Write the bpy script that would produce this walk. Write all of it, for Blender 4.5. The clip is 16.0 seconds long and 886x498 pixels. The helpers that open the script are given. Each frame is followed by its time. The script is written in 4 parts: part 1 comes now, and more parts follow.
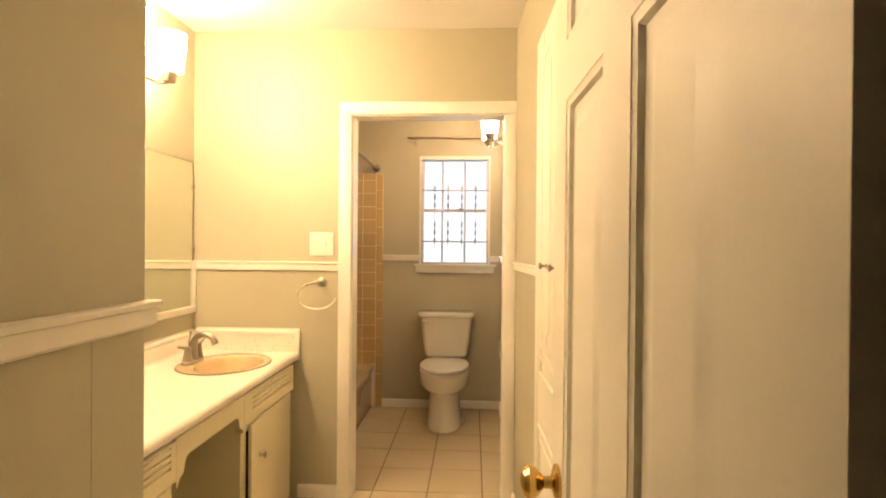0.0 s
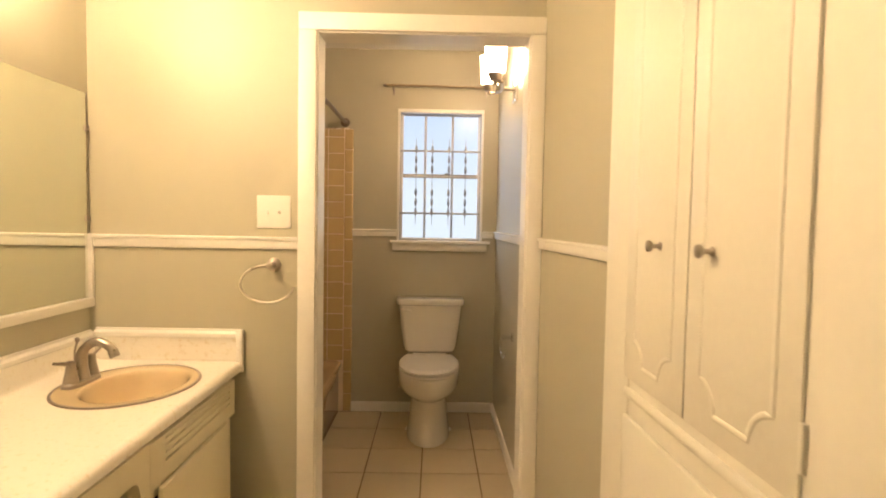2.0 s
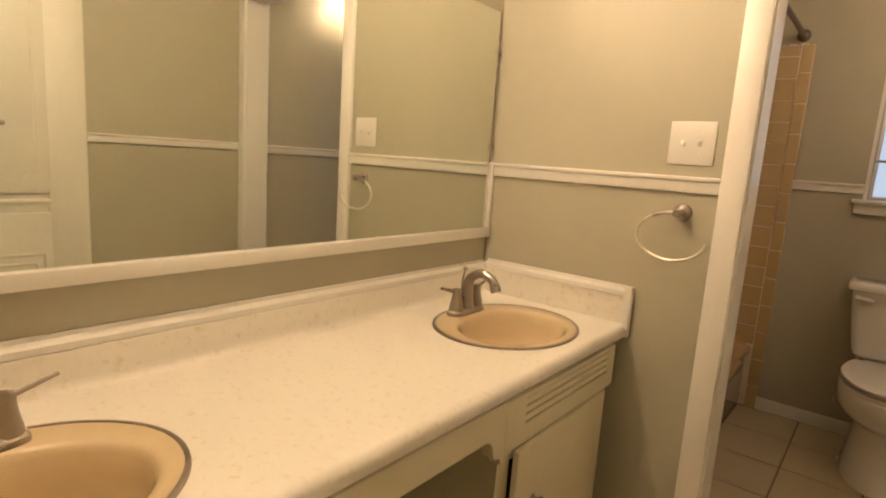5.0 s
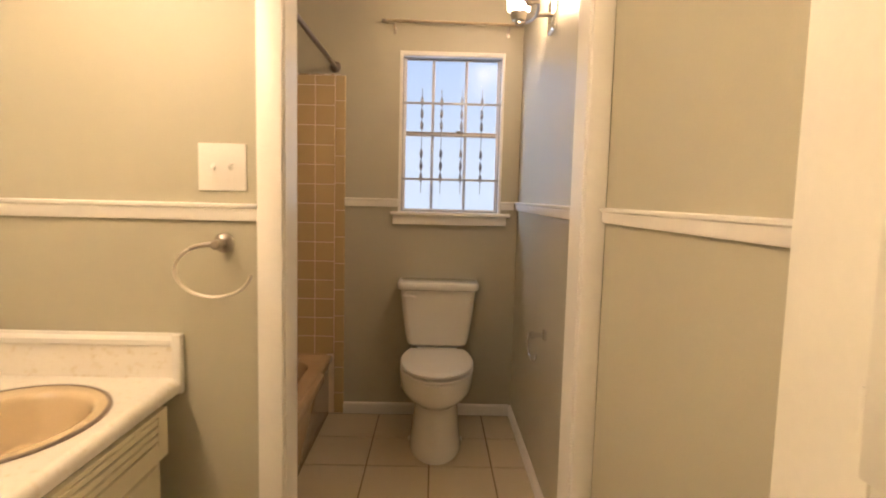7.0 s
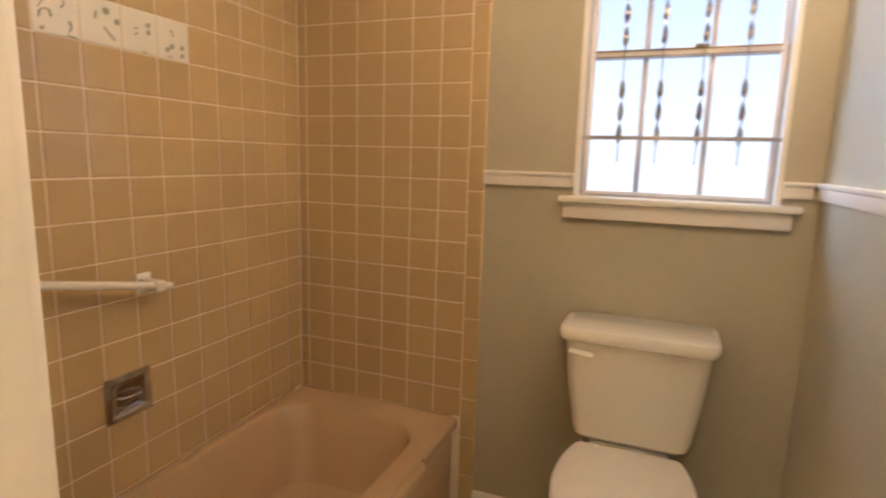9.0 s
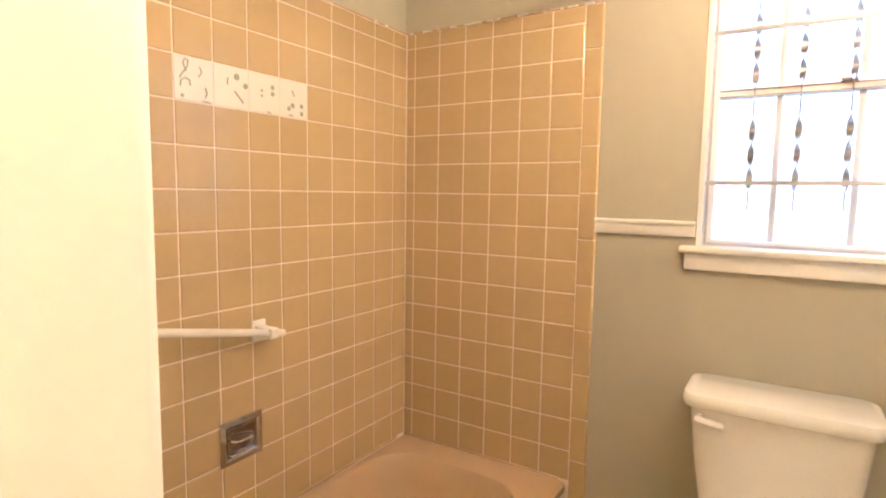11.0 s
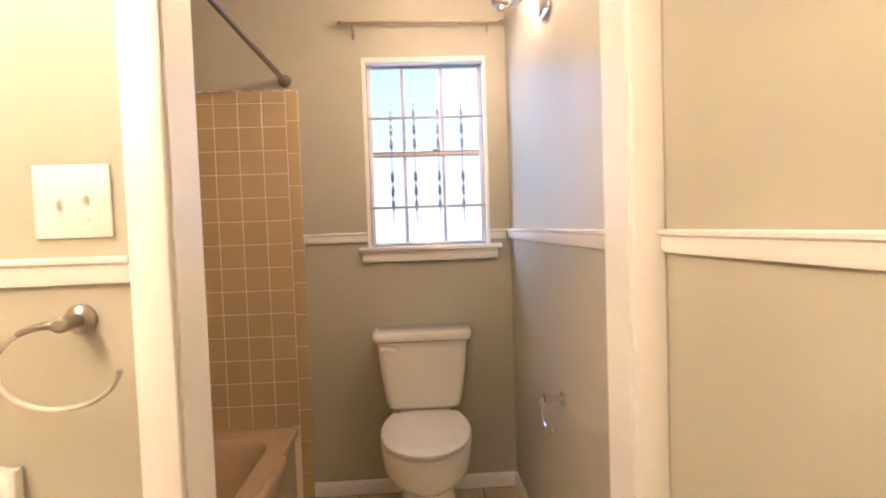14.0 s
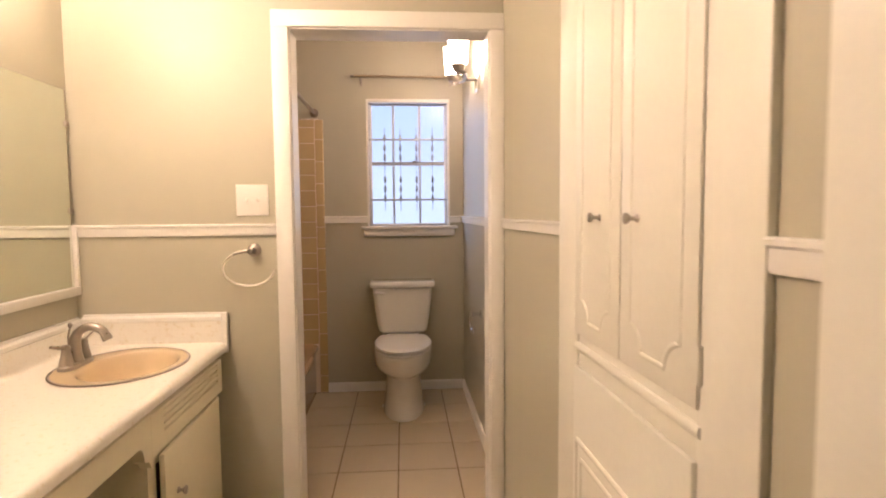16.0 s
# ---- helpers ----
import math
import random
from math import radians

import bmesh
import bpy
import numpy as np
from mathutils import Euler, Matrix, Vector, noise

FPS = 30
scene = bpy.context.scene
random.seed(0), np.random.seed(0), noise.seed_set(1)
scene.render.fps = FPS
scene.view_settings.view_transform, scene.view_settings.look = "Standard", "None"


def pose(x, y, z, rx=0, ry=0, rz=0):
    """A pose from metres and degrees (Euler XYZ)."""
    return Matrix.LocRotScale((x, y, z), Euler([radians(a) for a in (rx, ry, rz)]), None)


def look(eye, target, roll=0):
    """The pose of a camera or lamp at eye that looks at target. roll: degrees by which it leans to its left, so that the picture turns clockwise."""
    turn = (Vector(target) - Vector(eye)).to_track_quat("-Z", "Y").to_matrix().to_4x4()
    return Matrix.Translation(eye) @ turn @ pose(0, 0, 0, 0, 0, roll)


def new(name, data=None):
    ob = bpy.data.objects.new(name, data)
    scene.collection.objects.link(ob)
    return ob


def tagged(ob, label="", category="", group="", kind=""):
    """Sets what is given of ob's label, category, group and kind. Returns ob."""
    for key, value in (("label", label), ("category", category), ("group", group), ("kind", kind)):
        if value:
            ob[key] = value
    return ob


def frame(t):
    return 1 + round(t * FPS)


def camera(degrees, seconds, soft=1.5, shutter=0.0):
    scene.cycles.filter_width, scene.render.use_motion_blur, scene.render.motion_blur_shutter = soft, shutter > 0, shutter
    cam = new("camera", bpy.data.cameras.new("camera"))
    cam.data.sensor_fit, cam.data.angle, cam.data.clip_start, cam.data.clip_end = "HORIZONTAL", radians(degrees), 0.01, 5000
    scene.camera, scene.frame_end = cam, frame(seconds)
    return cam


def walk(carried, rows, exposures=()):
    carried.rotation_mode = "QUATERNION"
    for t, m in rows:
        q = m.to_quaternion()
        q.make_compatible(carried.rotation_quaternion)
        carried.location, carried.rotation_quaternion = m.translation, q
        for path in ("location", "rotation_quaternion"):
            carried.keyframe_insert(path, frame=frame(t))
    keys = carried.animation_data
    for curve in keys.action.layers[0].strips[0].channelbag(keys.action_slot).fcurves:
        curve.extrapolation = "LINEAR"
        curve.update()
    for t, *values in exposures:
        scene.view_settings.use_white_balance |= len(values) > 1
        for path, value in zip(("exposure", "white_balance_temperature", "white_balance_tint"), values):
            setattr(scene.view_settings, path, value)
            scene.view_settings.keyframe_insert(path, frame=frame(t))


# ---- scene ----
cam = camera(77.4, 16.0, soft=1.9, shutter=0.3)
PATH = [
    (0, (0.521, 0.824, 1.3), (0.412, 2.821, 1.29), 0.5),
    (0.5, (0.489, 0.907, 1.299), (0.395, 2.912, 1.254), 0.2),
    (1, (0.427, 1.087, 1.279), (0.484, 3.086, 1.234), 0.6),
    (1.5, (0.378, 1.343, 1.27), (0.413, 3.341, 1.192), 1.4),
    (2, (0.333, 1.583, 1.277), (0.366, 3.58, 1.182), 1.0),
    (2.5, (0.286, 1.81, 1.303), (0.133, 3.802, 1.2), -0.1),
    (3, (0.237, 1.974, 1.277), (-0.473, 3.839, 1.13), 1.0),
    (3.2, (0.233, 2.008, 1.266), (-0.753, 3.741, 1.118), 1.8),
    (5.3, (0.204, 1.976, 1.219), (-1.031, 3.514, 0.885), 3.8),
    (5.5, (0.208, 1.975, 1.228), (-0.914, 3.598, 0.897), 4.4),
    (6, (0.23, 1.968, 1.239), (-0.497, 3.814, 0.987), 3.2),
    (6.5, (0.25, 1.995, 1.25), (-0.009, 3.97, 1.07), 2.7),
    (7, (0.287, 2.204, 1.244), (0.32, 4.195, 1.055), 1.4),
    (7.5, (0.337, 2.579, 1.256), (0.344, 4.571, 1.08), -1.0),
    (8, (0.321, 2.997, 1.248), (0.397, 4.988, 1.074), -0.5),
    (8.5, (0.353, 3.331, 1.265), (0.067, 5.297, 1.031), -0.2),
    (9, (0.352, 3.517, 1.262), (-0.375, 5.352, 0.937), 1.6),
    (9.2, (0.326, 3.537, 1.249), (-0.555, 5.295, 0.884), 1.4),
    (11.3, (0.312, 3.556, 1.32), (-0.8, 5.216, 1.229), 0.1),
    (11.5, (0.326, 3.543, 1.339), (-0.792, 5.199, 1.421), -0.5),
    (12, (0.322, 3.518, 1.338), (-0.751, 5.197, 1.511), 0.2),
    (12.5, (0.339, 3.51, 1.305), (-0.455, 5.343, 1.405), 0.3),
    (13, (0.321, 3.366, 1.278), (0.018, 5.342, 1.22), 0.3),
    (13.5, (0.285, 3.074, 1.265), (0.29, 5.069, 1.124), -1.2),
    (14, (0.3, 2.711, 1.244), (0.399, 4.707, 1.161), -2.0),
    (14.5, (0.29, 2.35, 1.258), (0.464, 4.34, 1.149), -0.8),
    (15, (0.319, 2.026, 1.264), (0.451, 4.021, 1.199), -0.3),
    (15.5, (0.341, 1.726, 1.268), (0.372, 3.723, 1.162), -0.1),
    (16, (0.325, 1.42, 1.257), (0.468, 3.41, 1.12), -0.5),
]
EXPOSURES = [
    (0.0, 0.86, 6800, 12),
    (1.0, 0.50, 6700, 12),
    (2.0, 0.48, 6300, 11),
    (3.0, 0.37, 6200, 12),
    (5.5, -0.09, 5900, 14),
    (6.0, -0.06, 5900, 14),
    (6.5, 0.18, 5900, 15),
    (7.0, 0.32, 5900, 15),
    (8.0, 0.45, 5850, 17),
    (8.5, 0.54, 5900, 17),
    (9.0, 0.82, 5900, 16),
    (11.5, 1.80, 5400, 15),
    (12.5, 1.48, 5400, 15),
    (13.5, 1.04, 5350, 18),
    (14.5, 0.91, 5300, 21),
    (16.0, 0.48, 5350, 22),
]
walk(cam, [(t, look(eye, target, roll)) for t, eye, target, roll in PATH], EXPOSURES)

# ---- world and light ----
world = bpy.data.worlds.new("world")
scene.world = world
world.use_nodes = True
wn = world.node_tree.nodes
sky = wn.new("ShaderNodeTexSky")
sky.sky_type = "NISHITA"
sky.sun_disc = False
sky.sun_elevation = radians(50)
sky.sun_rotation = radians(200)
wn["Background"].inputs["Strength"].default_value = 0.1
world.node_tree.links.new(sky.outputs["Color"], wn["Background"].inputs["Color"])

VANITY_LAMP, VANITY_BULB = 13.5, 720.0
SCONCE_LAMP, SCONCE_BULB = 14.0, 370.0
DAYLIGHT = 0.74
LAMP_COLOUR = (1.0, 0.718, 0.468, 1)

# the sky's light that falls through the window from outside
day = bpy.data.lights.new("sky_light", "AREA")
day.shape, day.size, day.size_y, day.energy, day.color = "RECTANGLE", 1.2, 1.4, 28.0, (0.66, 0.79, 1.0)
day_ob = new("sky_light", day)
day_ob.matrix_world = look((-0.80, 6.35, 2.05), (0.70, 4.60, 1.30))


# ---- materials ----
def material(name, colour, rough=0.5, metal=0.0, var=0.06, scale=6.0, bump=0.0, bump_scale=120.0, spec=0.5,
             fine=0.03, second=None, second_scale=2.0, second_cut=(0.55, 0.75), piece=0.0, coat=0.0):
    """A painted, glazed or metal surface: base colour with broad and fine variation, fine relief and uneven gloss."""
    m = bpy.data.materials.new(name)
    m.use_nodes = True
    nt = m.node_tree
    N, L = nt.nodes, nt.links
    b = N["Principled BSDF"]
    tc = N.new("ShaderNodeTexCoord")
    big = N.new("ShaderNodeTexNoise")
    big.inputs["Scale"].default_value, big.inputs["Detail"].default_value = scale, 5
    L.new(tc.outputs["Object"], big.inputs["Vector"])
    small = N.new("ShaderNodeTexNoise")
    small.inputs["Scale"].default_value, small.inputs["Detail"].default_value = bump_scale, 3
    L.new(tc.outputs["Object"], small.inputs["Vector"])
    hsv = N.new("ShaderNodeHueSaturation")
    hsv.inputs["Color"].default_value = (*colour, 1)
    mr = N.new("ShaderNodeMapRange")
    mr.inputs["To Min"].default_value, mr.inputs["To Max"].default_value = 1 - var, 1 + var
    L.new(big.outputs["Fac"], mr.inputs["Value"])
    mr2 = N.new("ShaderNodeMapRange")
    mr2.inputs["To Min"].default_value, mr2.inputs["To Max"].default_value = 1 - fine, 1 + fine
    L.new(small.outputs["Fac"], mr2.inputs["Value"])
    mul = N.new("ShaderNodeMath")
    mul.operation = "MULTIPLY"
    L.new(mr.outputs["Result"], mul.inputs[0])
    L.new(mr2.outputs["Result"], mul.inputs[1])
    value = mul.outputs[0]
    if piece:
        info = N.new("ShaderNodeObjectInfo")
        mr3 = N.new("ShaderNodeMapRange")
        mr3.inputs["To Min"].default_value, mr3.inputs["To Max"].default_value = 1 - piece, 1 + piece
        L.new(info.outputs["Random"], mr3.inputs["Value"])
        mul2 = N.new("ShaderNodeMath")
        mul2.operation = "MULTIPLY"
        L.new(value, mul2.inputs[0])
        L.new(mr3.outputs["Result"], mul2.inputs[1])
        value = mul2.outputs[0]
    L.new(value, hsv.inputs["Value"])
    out = hsv.outputs["Color"]
    if second:
        patch = N.new("ShaderNodeTexNoise")
        patch.inputs["Scale"].default_value, patch.inputs["Detail"].default_value = second_scale, 6
        L.new(tc.outputs["Object"], patch.inputs["Vector"])
        ramp = N.new("ShaderNodeMapRange")
        ramp.inputs["From Min"].default_value, ramp.inputs["From Max"].default_value = second_cut
        L.new(patch.outputs["Fac"], ramp.inputs["Value"])
        mix = N.new("ShaderNodeMixRGB")
        mix.inputs["Color2"].default_value = (*second, 1)
        L.new(ramp.outputs["Result"], mix.inputs["Fac"])
        L.new(out, mix.inputs["Color1"])
        out = mix.outputs["Color"]
    L.new(out, b.inputs["Base Color"])
    rr = N.new("ShaderNodeMapRange")
    rr.inputs["To Min"].default_value, rr.inputs["To Max"].default_value = max(0.02, rough - 0.08), min(1, rough + 0.08)
    L.new(big.outputs["Fac"], rr.inputs["Value"])
    L.new(rr.outputs["Result"], b.inputs["Roughness"])
    b.inputs["Metallic"].default_value = metal
    b.inputs["Specular IOR Level"].default_value = spec
    b.inputs["Coat Weight"].default_value = coat
    if bump:
        bp = N.new("ShaderNodeBump")
        bp.inputs["Strength"].default_value, bp.inputs["Distance"].default_value = bump, 0.002
        L.new(small.outputs["Fac"], bp.inputs["Height"])
        L.new(bp.outputs["Normal"], b.inputs["Normal"])
    return m


def glowing(name, colour, strength):
    m = bpy.data.materials.new(name)
    m.use_nodes = True
    b = m.node_tree.nodes["Principled BSDF"]
    b.inputs["Base Color"].default_value = (0.85, 0.85, 0.82, 1)
    b.inputs["Roughness"].default_value = 0.35
    b.inputs["Emission Color"].default_value = colour
    b.inputs["Emission Strength"].default_value = strength
    return m


def frosted(name, colour, strength, clear):
    """Lit frosted glass that lets part of its bulb's light straight through."""
    m = glowing(name, colour, strength)
    N, L = m.node_tree.nodes, m.node_tree.links
    thin, mix = N.new("ShaderNodeBsdfTransparent"), N.new("ShaderNodeMixShader")
    thin.inputs["Color"].default_value = (1.0, 0.97, 0.93, 1)
    mix.inputs["Fac"].default_value = clear
    L.new(N["Principled BSDF"].outputs["BSDF"], mix.inputs[1])
    L.new(thin.outputs["BSDF"], mix.inputs[2])
    L.new(mix.outputs["Shader"], N["Material Output"].inputs["Surface"])
    return m


M_WALL = material("greige wall paint", (0.472, 0.446, 0.328), 0.50, var=0.05, scale=1.7, bump=0.22, bump_scale=220, fine=0.02)
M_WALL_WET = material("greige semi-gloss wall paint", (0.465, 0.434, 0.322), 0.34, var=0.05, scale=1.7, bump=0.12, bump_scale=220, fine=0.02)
M_CEIL = material("white ceiling paint", (0.80, 0.79, 0.75), 0.8, var=0.03, scale=3, bump=0.5, bump_scale=160)
M_TRIM = material("white semi-gloss trim paint", (0.83, 0.805, 0.735), 0.32, var=0.03, scale=5, bump=0.12, bump_scale=60)
M_DOOR = material("cream door paint", (0.81, 0.785, 0.675), 0.45, var=0.03, scale=3, bump=0.06, bump_scale=150)
M_CAB = material("cream cabinet paint", (0.81, 0.785, 0.675), 0.38, var=0.04, scale=4, bump=0.14, bump_scale=60)
M_VAN = material("yellowed cream cabinet paint", (0.72, 0.665, 0.47), 0.42, var=0.06, scale=5, bump=0.15, bump_scale=60)
M_COUNTER = material("speckled cream laminate", (0.85, 0.81, 0.715), 0.38, var=0.03, scale=4, bump=0.05,
                     second=(0.76, 0.69, 0.54), second_scale=62, second_cut=(0.57, 0.72))
M_SINK = material("tan glazed china", (0.71, 0.565, 0.35), 0.16, var=0.04, scale=5, coat=0.4)
M_BAND = material("tarnished sink rim metal", (0.30, 0.245, 0.195), 0.40, metal=0.8, var=0.12, scale=20)
M_NICKEL = material("brushed nickel", (0.42, 0.375, 0.32), 0.30, metal=1.0, var=0.06, scale=30)
M_RING = material("bright brushed nickel", (0.80, 0.755, 0.67), 0.32, metal=1.0, var=0.06, scale=30)
M_CHROME = material("chrome", (0.82, 0.82, 0.84), 0.10, metal=1.0, var=0.05, scale=20)
M_DULL = material("worn chrome", (0.60, 0.59, 0.60), 0.16, metal=1.0, var=0.25, scale=25)
M_BRONZE = material("worn bronze rod", (0.27, 0.22, 0.185), 0.36, metal=0.85, var=0.2, scale=25)
M_BRASS = material("polished brass", (0.56, 0.38, 0.13), 0.2, metal=1.0, var=0.1, scale=20)
M_TILE = material("tan glazed wall tile", (0.535, 0.398, 0.205), 0.16, var=0.05, scale=7, bump=0.04, bump_scale=30, piece=0.035)
M_WHITE_TILE = material("white glazed decor tile", (0.80, 0.775, 0.68), 0.2, var=0.03, scale=9)
M_MARK = material("grey-green painted motif", (0.33, 0.335, 0.26), 0.4, var=0.15, scale=60)
M_GROUT = material("pale grout", (0.84, 0.72, 0.55), 0.85, var=0.12, scale=18, bump=0.4, bump_scale=150)
M_FLOOR = material("beige floor tile", (0.54, 0.452, 0.30), 0.42, var=0.04, scale=3, bump=0.1, bump_scale=80, piece=0.04)
M_FGROUT = material("brown floor grout", (0.23, 0.165, 0.10), 0.9, var=0.2, scale=30, bump=0.5, bump_scale=150)
M_TUB = material("tan enamel", (0.57, 0.405, 0.24), 0.15, var=0.04, scale=4, coat=0.5)
M_CHINA = material("white vitreous china", (0.88, 0.86, 0.785), 0.11, var=0.02, scale=4, coat=0.5)
M_SEAT = material("white plastic seat", (0.87, 0.845, 0.79), 0.25, var=0.02, scale=4)
M_PLASTIC = material("white plastic", (0.82, 0.79, 0.715), 0.35, var=0.02, scale=8)
M_ALU = material("white window frame paint", (0.74, 0.73, 0.72), 0.4, var=0.05, scale=10)
M_GREY = material("weathered grey metal", (0.44, 0.43, 0.42), 0.5, metal=0.2, var=0.15, scale=30)
M_IRON = material("grey twisted iron", (0.34, 0.335, 0.34), 0.36, metal=0.85, var=0.2, scale=40)
M_MUNTIN = material("pale window bar paint", (0.58, 0.57, 0.57), 0.5, var=0.06, scale=20)
# chrome darkened: the colour carries shade that the shallow dish lacks
M_DISH_SHADE = material("chrome darkened as the dish's inner shade", (0.40, 0.37, 0.38), 0.14, metal=1.0, var=0.3, scale=40)
M_ROD = material("worn brassy nickel", (0.52, 0.42, 0.28), 0.3, metal=1.0, var=0.15, scale=25)
# near-black colour that stands in for shade inside the vanity cabinets
M_GAP_SHADE = material("painted shade of the cabinet gaps", (0.05, 0.035, 0.02), 0.9, var=0.2, scale=20)
M_HALL = material("hall wall paint", (0.40, 0.36, 0.28), 0.7, var=0.04, scale=2, bump=0.2)
M_SHADE_V = frosted("lit frosted glass of the vanity light", LAMP_COLOUR, VANITY_LAMP, 0.38)
M_BULB_V = glowing("lit bulb of the vanity light", LAMP_COLOUR, VANITY_BULB)
M_BULB_S = glowing("lit bulb of the sconce", LAMP_COLOUR, SCONCE_BULB)
M_SHADE_S = frosted("lit frosted glass of the sconce", LAMP_COLOUR, SCONCE_LAMP, 0.5)

M_MIRROR = bpy.data.materials.new("mirror glass")
M_MIRROR.use_nodes = True
mb = M_MIRROR.node_tree.nodes["Principled BSDF"]
mb.inputs["Base Color"].default_value = (0.80, 0.83, 0.765, 1)
mb.inputs["Metallic"].default_value = 1.0
mb.inputs["Roughness"].default_value = 0.015

M_GLASS = bpy.data.materials.new("obscure window glass")
M_GLASS.use_nodes = True
gb = M_GLASS.node_tree.nodes["Principled BSDF"]
gb.inputs["Base Color"].default_value = (0.95, 0.98, 1.0, 1)
gb.inputs["Transmission Weight"].default_value = 1.0
gb.inputs["Roughness"].default_value = 0.22
gb.inputs["IOR"].default_value = 1.2

M_OUT = bpy.data.materials.new("bright overcast distance")
M_OUT.use_nodes = True
on, ol = M_OUT.node_tree.nodes, M_OUT.node_tree.links
on.clear()
o_out, o_em = on.new("ShaderNodeOutputMaterial"), on.new("ShaderNodeEmission")
o_tc, o_no, o_mx = on.new("ShaderNodeTexCoord"), on.new("ShaderNodeTexNoise"), on.new("ShaderNodeMixRGB")
o_no.inputs["Scale"].default_value = 0.35
o_mx.inputs["Color1"].default_value, o_mx.inputs["Color2"].default_value = (0.50, 0.66, 0.92, 1), (0.88, 0.94, 1.0, 1)
ol.new(o_tc.outputs["Object"], o_no.inputs["Vector"])
o_sp, o_ra, o_ad = on.new("ShaderNodeSeparateXYZ"), on.new("ShaderNodeMapRange"), on.new("ShaderNodeMath")
o_ra.inputs["From Min"].default_value, o_ra.inputs["From Max"].default_value = 1.8, 4.6
o_ra.inputs["To Min"].default_value, o_ra.inputs["To Max"].default_value = 0.9, -0.1
o_ad.operation, o_ad.inputs[1].default_value = "MULTIPLY_ADD", 0.25
ol.new(o_tc.outputs["Object"], o_sp.inputs["Vector"])
ol.new(o_sp.outputs["Z"], o_ra.inputs["Value"])
ol.new(o_no.outputs["Fac"], o_ad.inputs[0])
ol.new(o_ra.outputs["Result"], o_ad.inputs[2])
ol.new(o_ad.outputs["Value"], o_mx.inputs["Fac"])
ol.new(o_mx.outputs["Color"], o_em.inputs["Color"])
o_em.inputs["Strength"].default_value = DAYLIGHT
ol.new(o_em.outputs["Emission"], o_out.inputs["Surface"])


# ---- mesh helpers ----
def finish(bm, name, mat, smooth=True):
    bmesh.ops.recalc_face_normals(bm, faces=bm.faces)
    me = bpy.data.meshes.new(name)
    bm.to_mesh(me)
    bm.free()
    me.materials.append(mat)
    if smooth:
        me.polygons.foreach_set("use_smooth", [True] * len(me.polygons))
        me.set_sharp_from_angle(angle=radians(32))
    return me


def thing(name, bm, mat, label="", category="", group="", kind="", smooth=True):
    ob = new(name, finish(bm, name, mat, smooth))
    return tagged(ob, label, category, group, kind)


def holder(name, at, label, category, group="", kind=""):
    ob = new(name)
    ob.empty_display_size = 0.05
    ob.matrix_world = Matrix.Translation(at)
    bpy.context.view_layer.update()
    return tagged(ob, label, category, group, kind)


def part(name, bm, mat, parent, label="", smooth=True):
    """One mesh, given in world places, as a part under parent."""
    ob = new(name, finish(bm, name, mat, smooth))
    ob.parent = parent
    m = parent.matrix_basis.copy()
    if parent.parent:
        m = parent.parent.matrix_basis @ parent.matrix_parent_inverse @ m
    ob.matrix_parent_inverse = m.inverted()
    return tagged(ob, label)


def box(x0, x1, y0, y1, z0, z1, bevel=0.0, bm=None, seg=2):
    bm = bm or bmesh.new()
    r = bmesh.ops.create_cube(bm, size=1)
    for v in r["verts"]:
        v.co = Vector((x0 + (v.co.x + 0.5) * (x1 - x0), y0 + (v.co.y + 0.5) * (y1 - y0), z0 + (v.co.z + 0.5) * (z1 - z0)))
    if bevel:
        es = list({e for v in r["verts"] for e in v.link_edges})
        bmesh.ops.bevel(bm, geom=es, offset=bevel, segments=seg, affect="EDGES", profile=0.5)
    return bm


def loft(rings, bm=None, cap=True, closed=True):
    """Skin over rings of equally many points."""
    bm = bm or bmesh.new()
    vs = [[bm.verts.new(p) for p in ring] for ring in rings]
    n = len(vs[0])
    for a, b in zip(vs, vs[1:]):
        for i in range(n if closed else n - 1):
            j = (i + 1) % n
            bm.faces.new((a[i], a[j], b[j], b[i]))
    if cap:
        bm.faces.new(vs[0][::-1])
        bm.faces.new(vs[-1])
    return bm


def tube(points, radius, n=12, bm=None, cap=True, flat=1.0):
    """A round bar along points; radius is one number or one for each point."""
    pts = [Vector(p) for p in points]
    rad = radius if isinstance(radius, (list, tuple)) else [radius] * len(pts)
    rings, side = [], None
    for i, p in enumerate(pts):
        d = (pts[min(i + 1, len(pts) - 1)] - pts[max(i - 1, 0)]).normalized()
        if side is None:
            side = d.orthogonal().normalized()
        side = (side - d * side.dot(d)).normalized()
        up = d.cross(side)
        rings.append([p + rad[i] * (math.cos(2 * math.pi * k / n) * side + flat * math.sin(2 * math.pi * k / n) * up) for k in range(n)])
    return loft(rings, bm, cap)


def lathe(profile, at, axis=(0, 0, 1), n=24, bm=None, cap=True):
    """Rings of radius r at height h along axis from at."""
    ax = Vector(axis).normalized()
    side = ax.orthogonal().normalized()
    up = ax.cross(side)
    at = Vector(at)
    rings = [[at + ax * h + max(r, 0.0004) * (math.cos(2 * math.pi * k / n) * side + math.sin(2 * math.pi * k / n) * up) for k in range(n)] for r, h in profile]
    return loft(rings, bm, cap)


def oval(cx, cy, z, rx, ry, n=40, power=2.0, front=0.0):
    pts = []
    for k in range(n):
        a = 2 * math.pi * k / n
        c, s = math.cos(a), math.sin(a)
        e = 2 / power
        pts.append(Vector((cx + rx * math.copysign(abs(c) ** e, c), cy + ry * math.copysign(abs(s) ** e, s) - (front if s < 0 else 0) * abs(s), z)))
    return pts


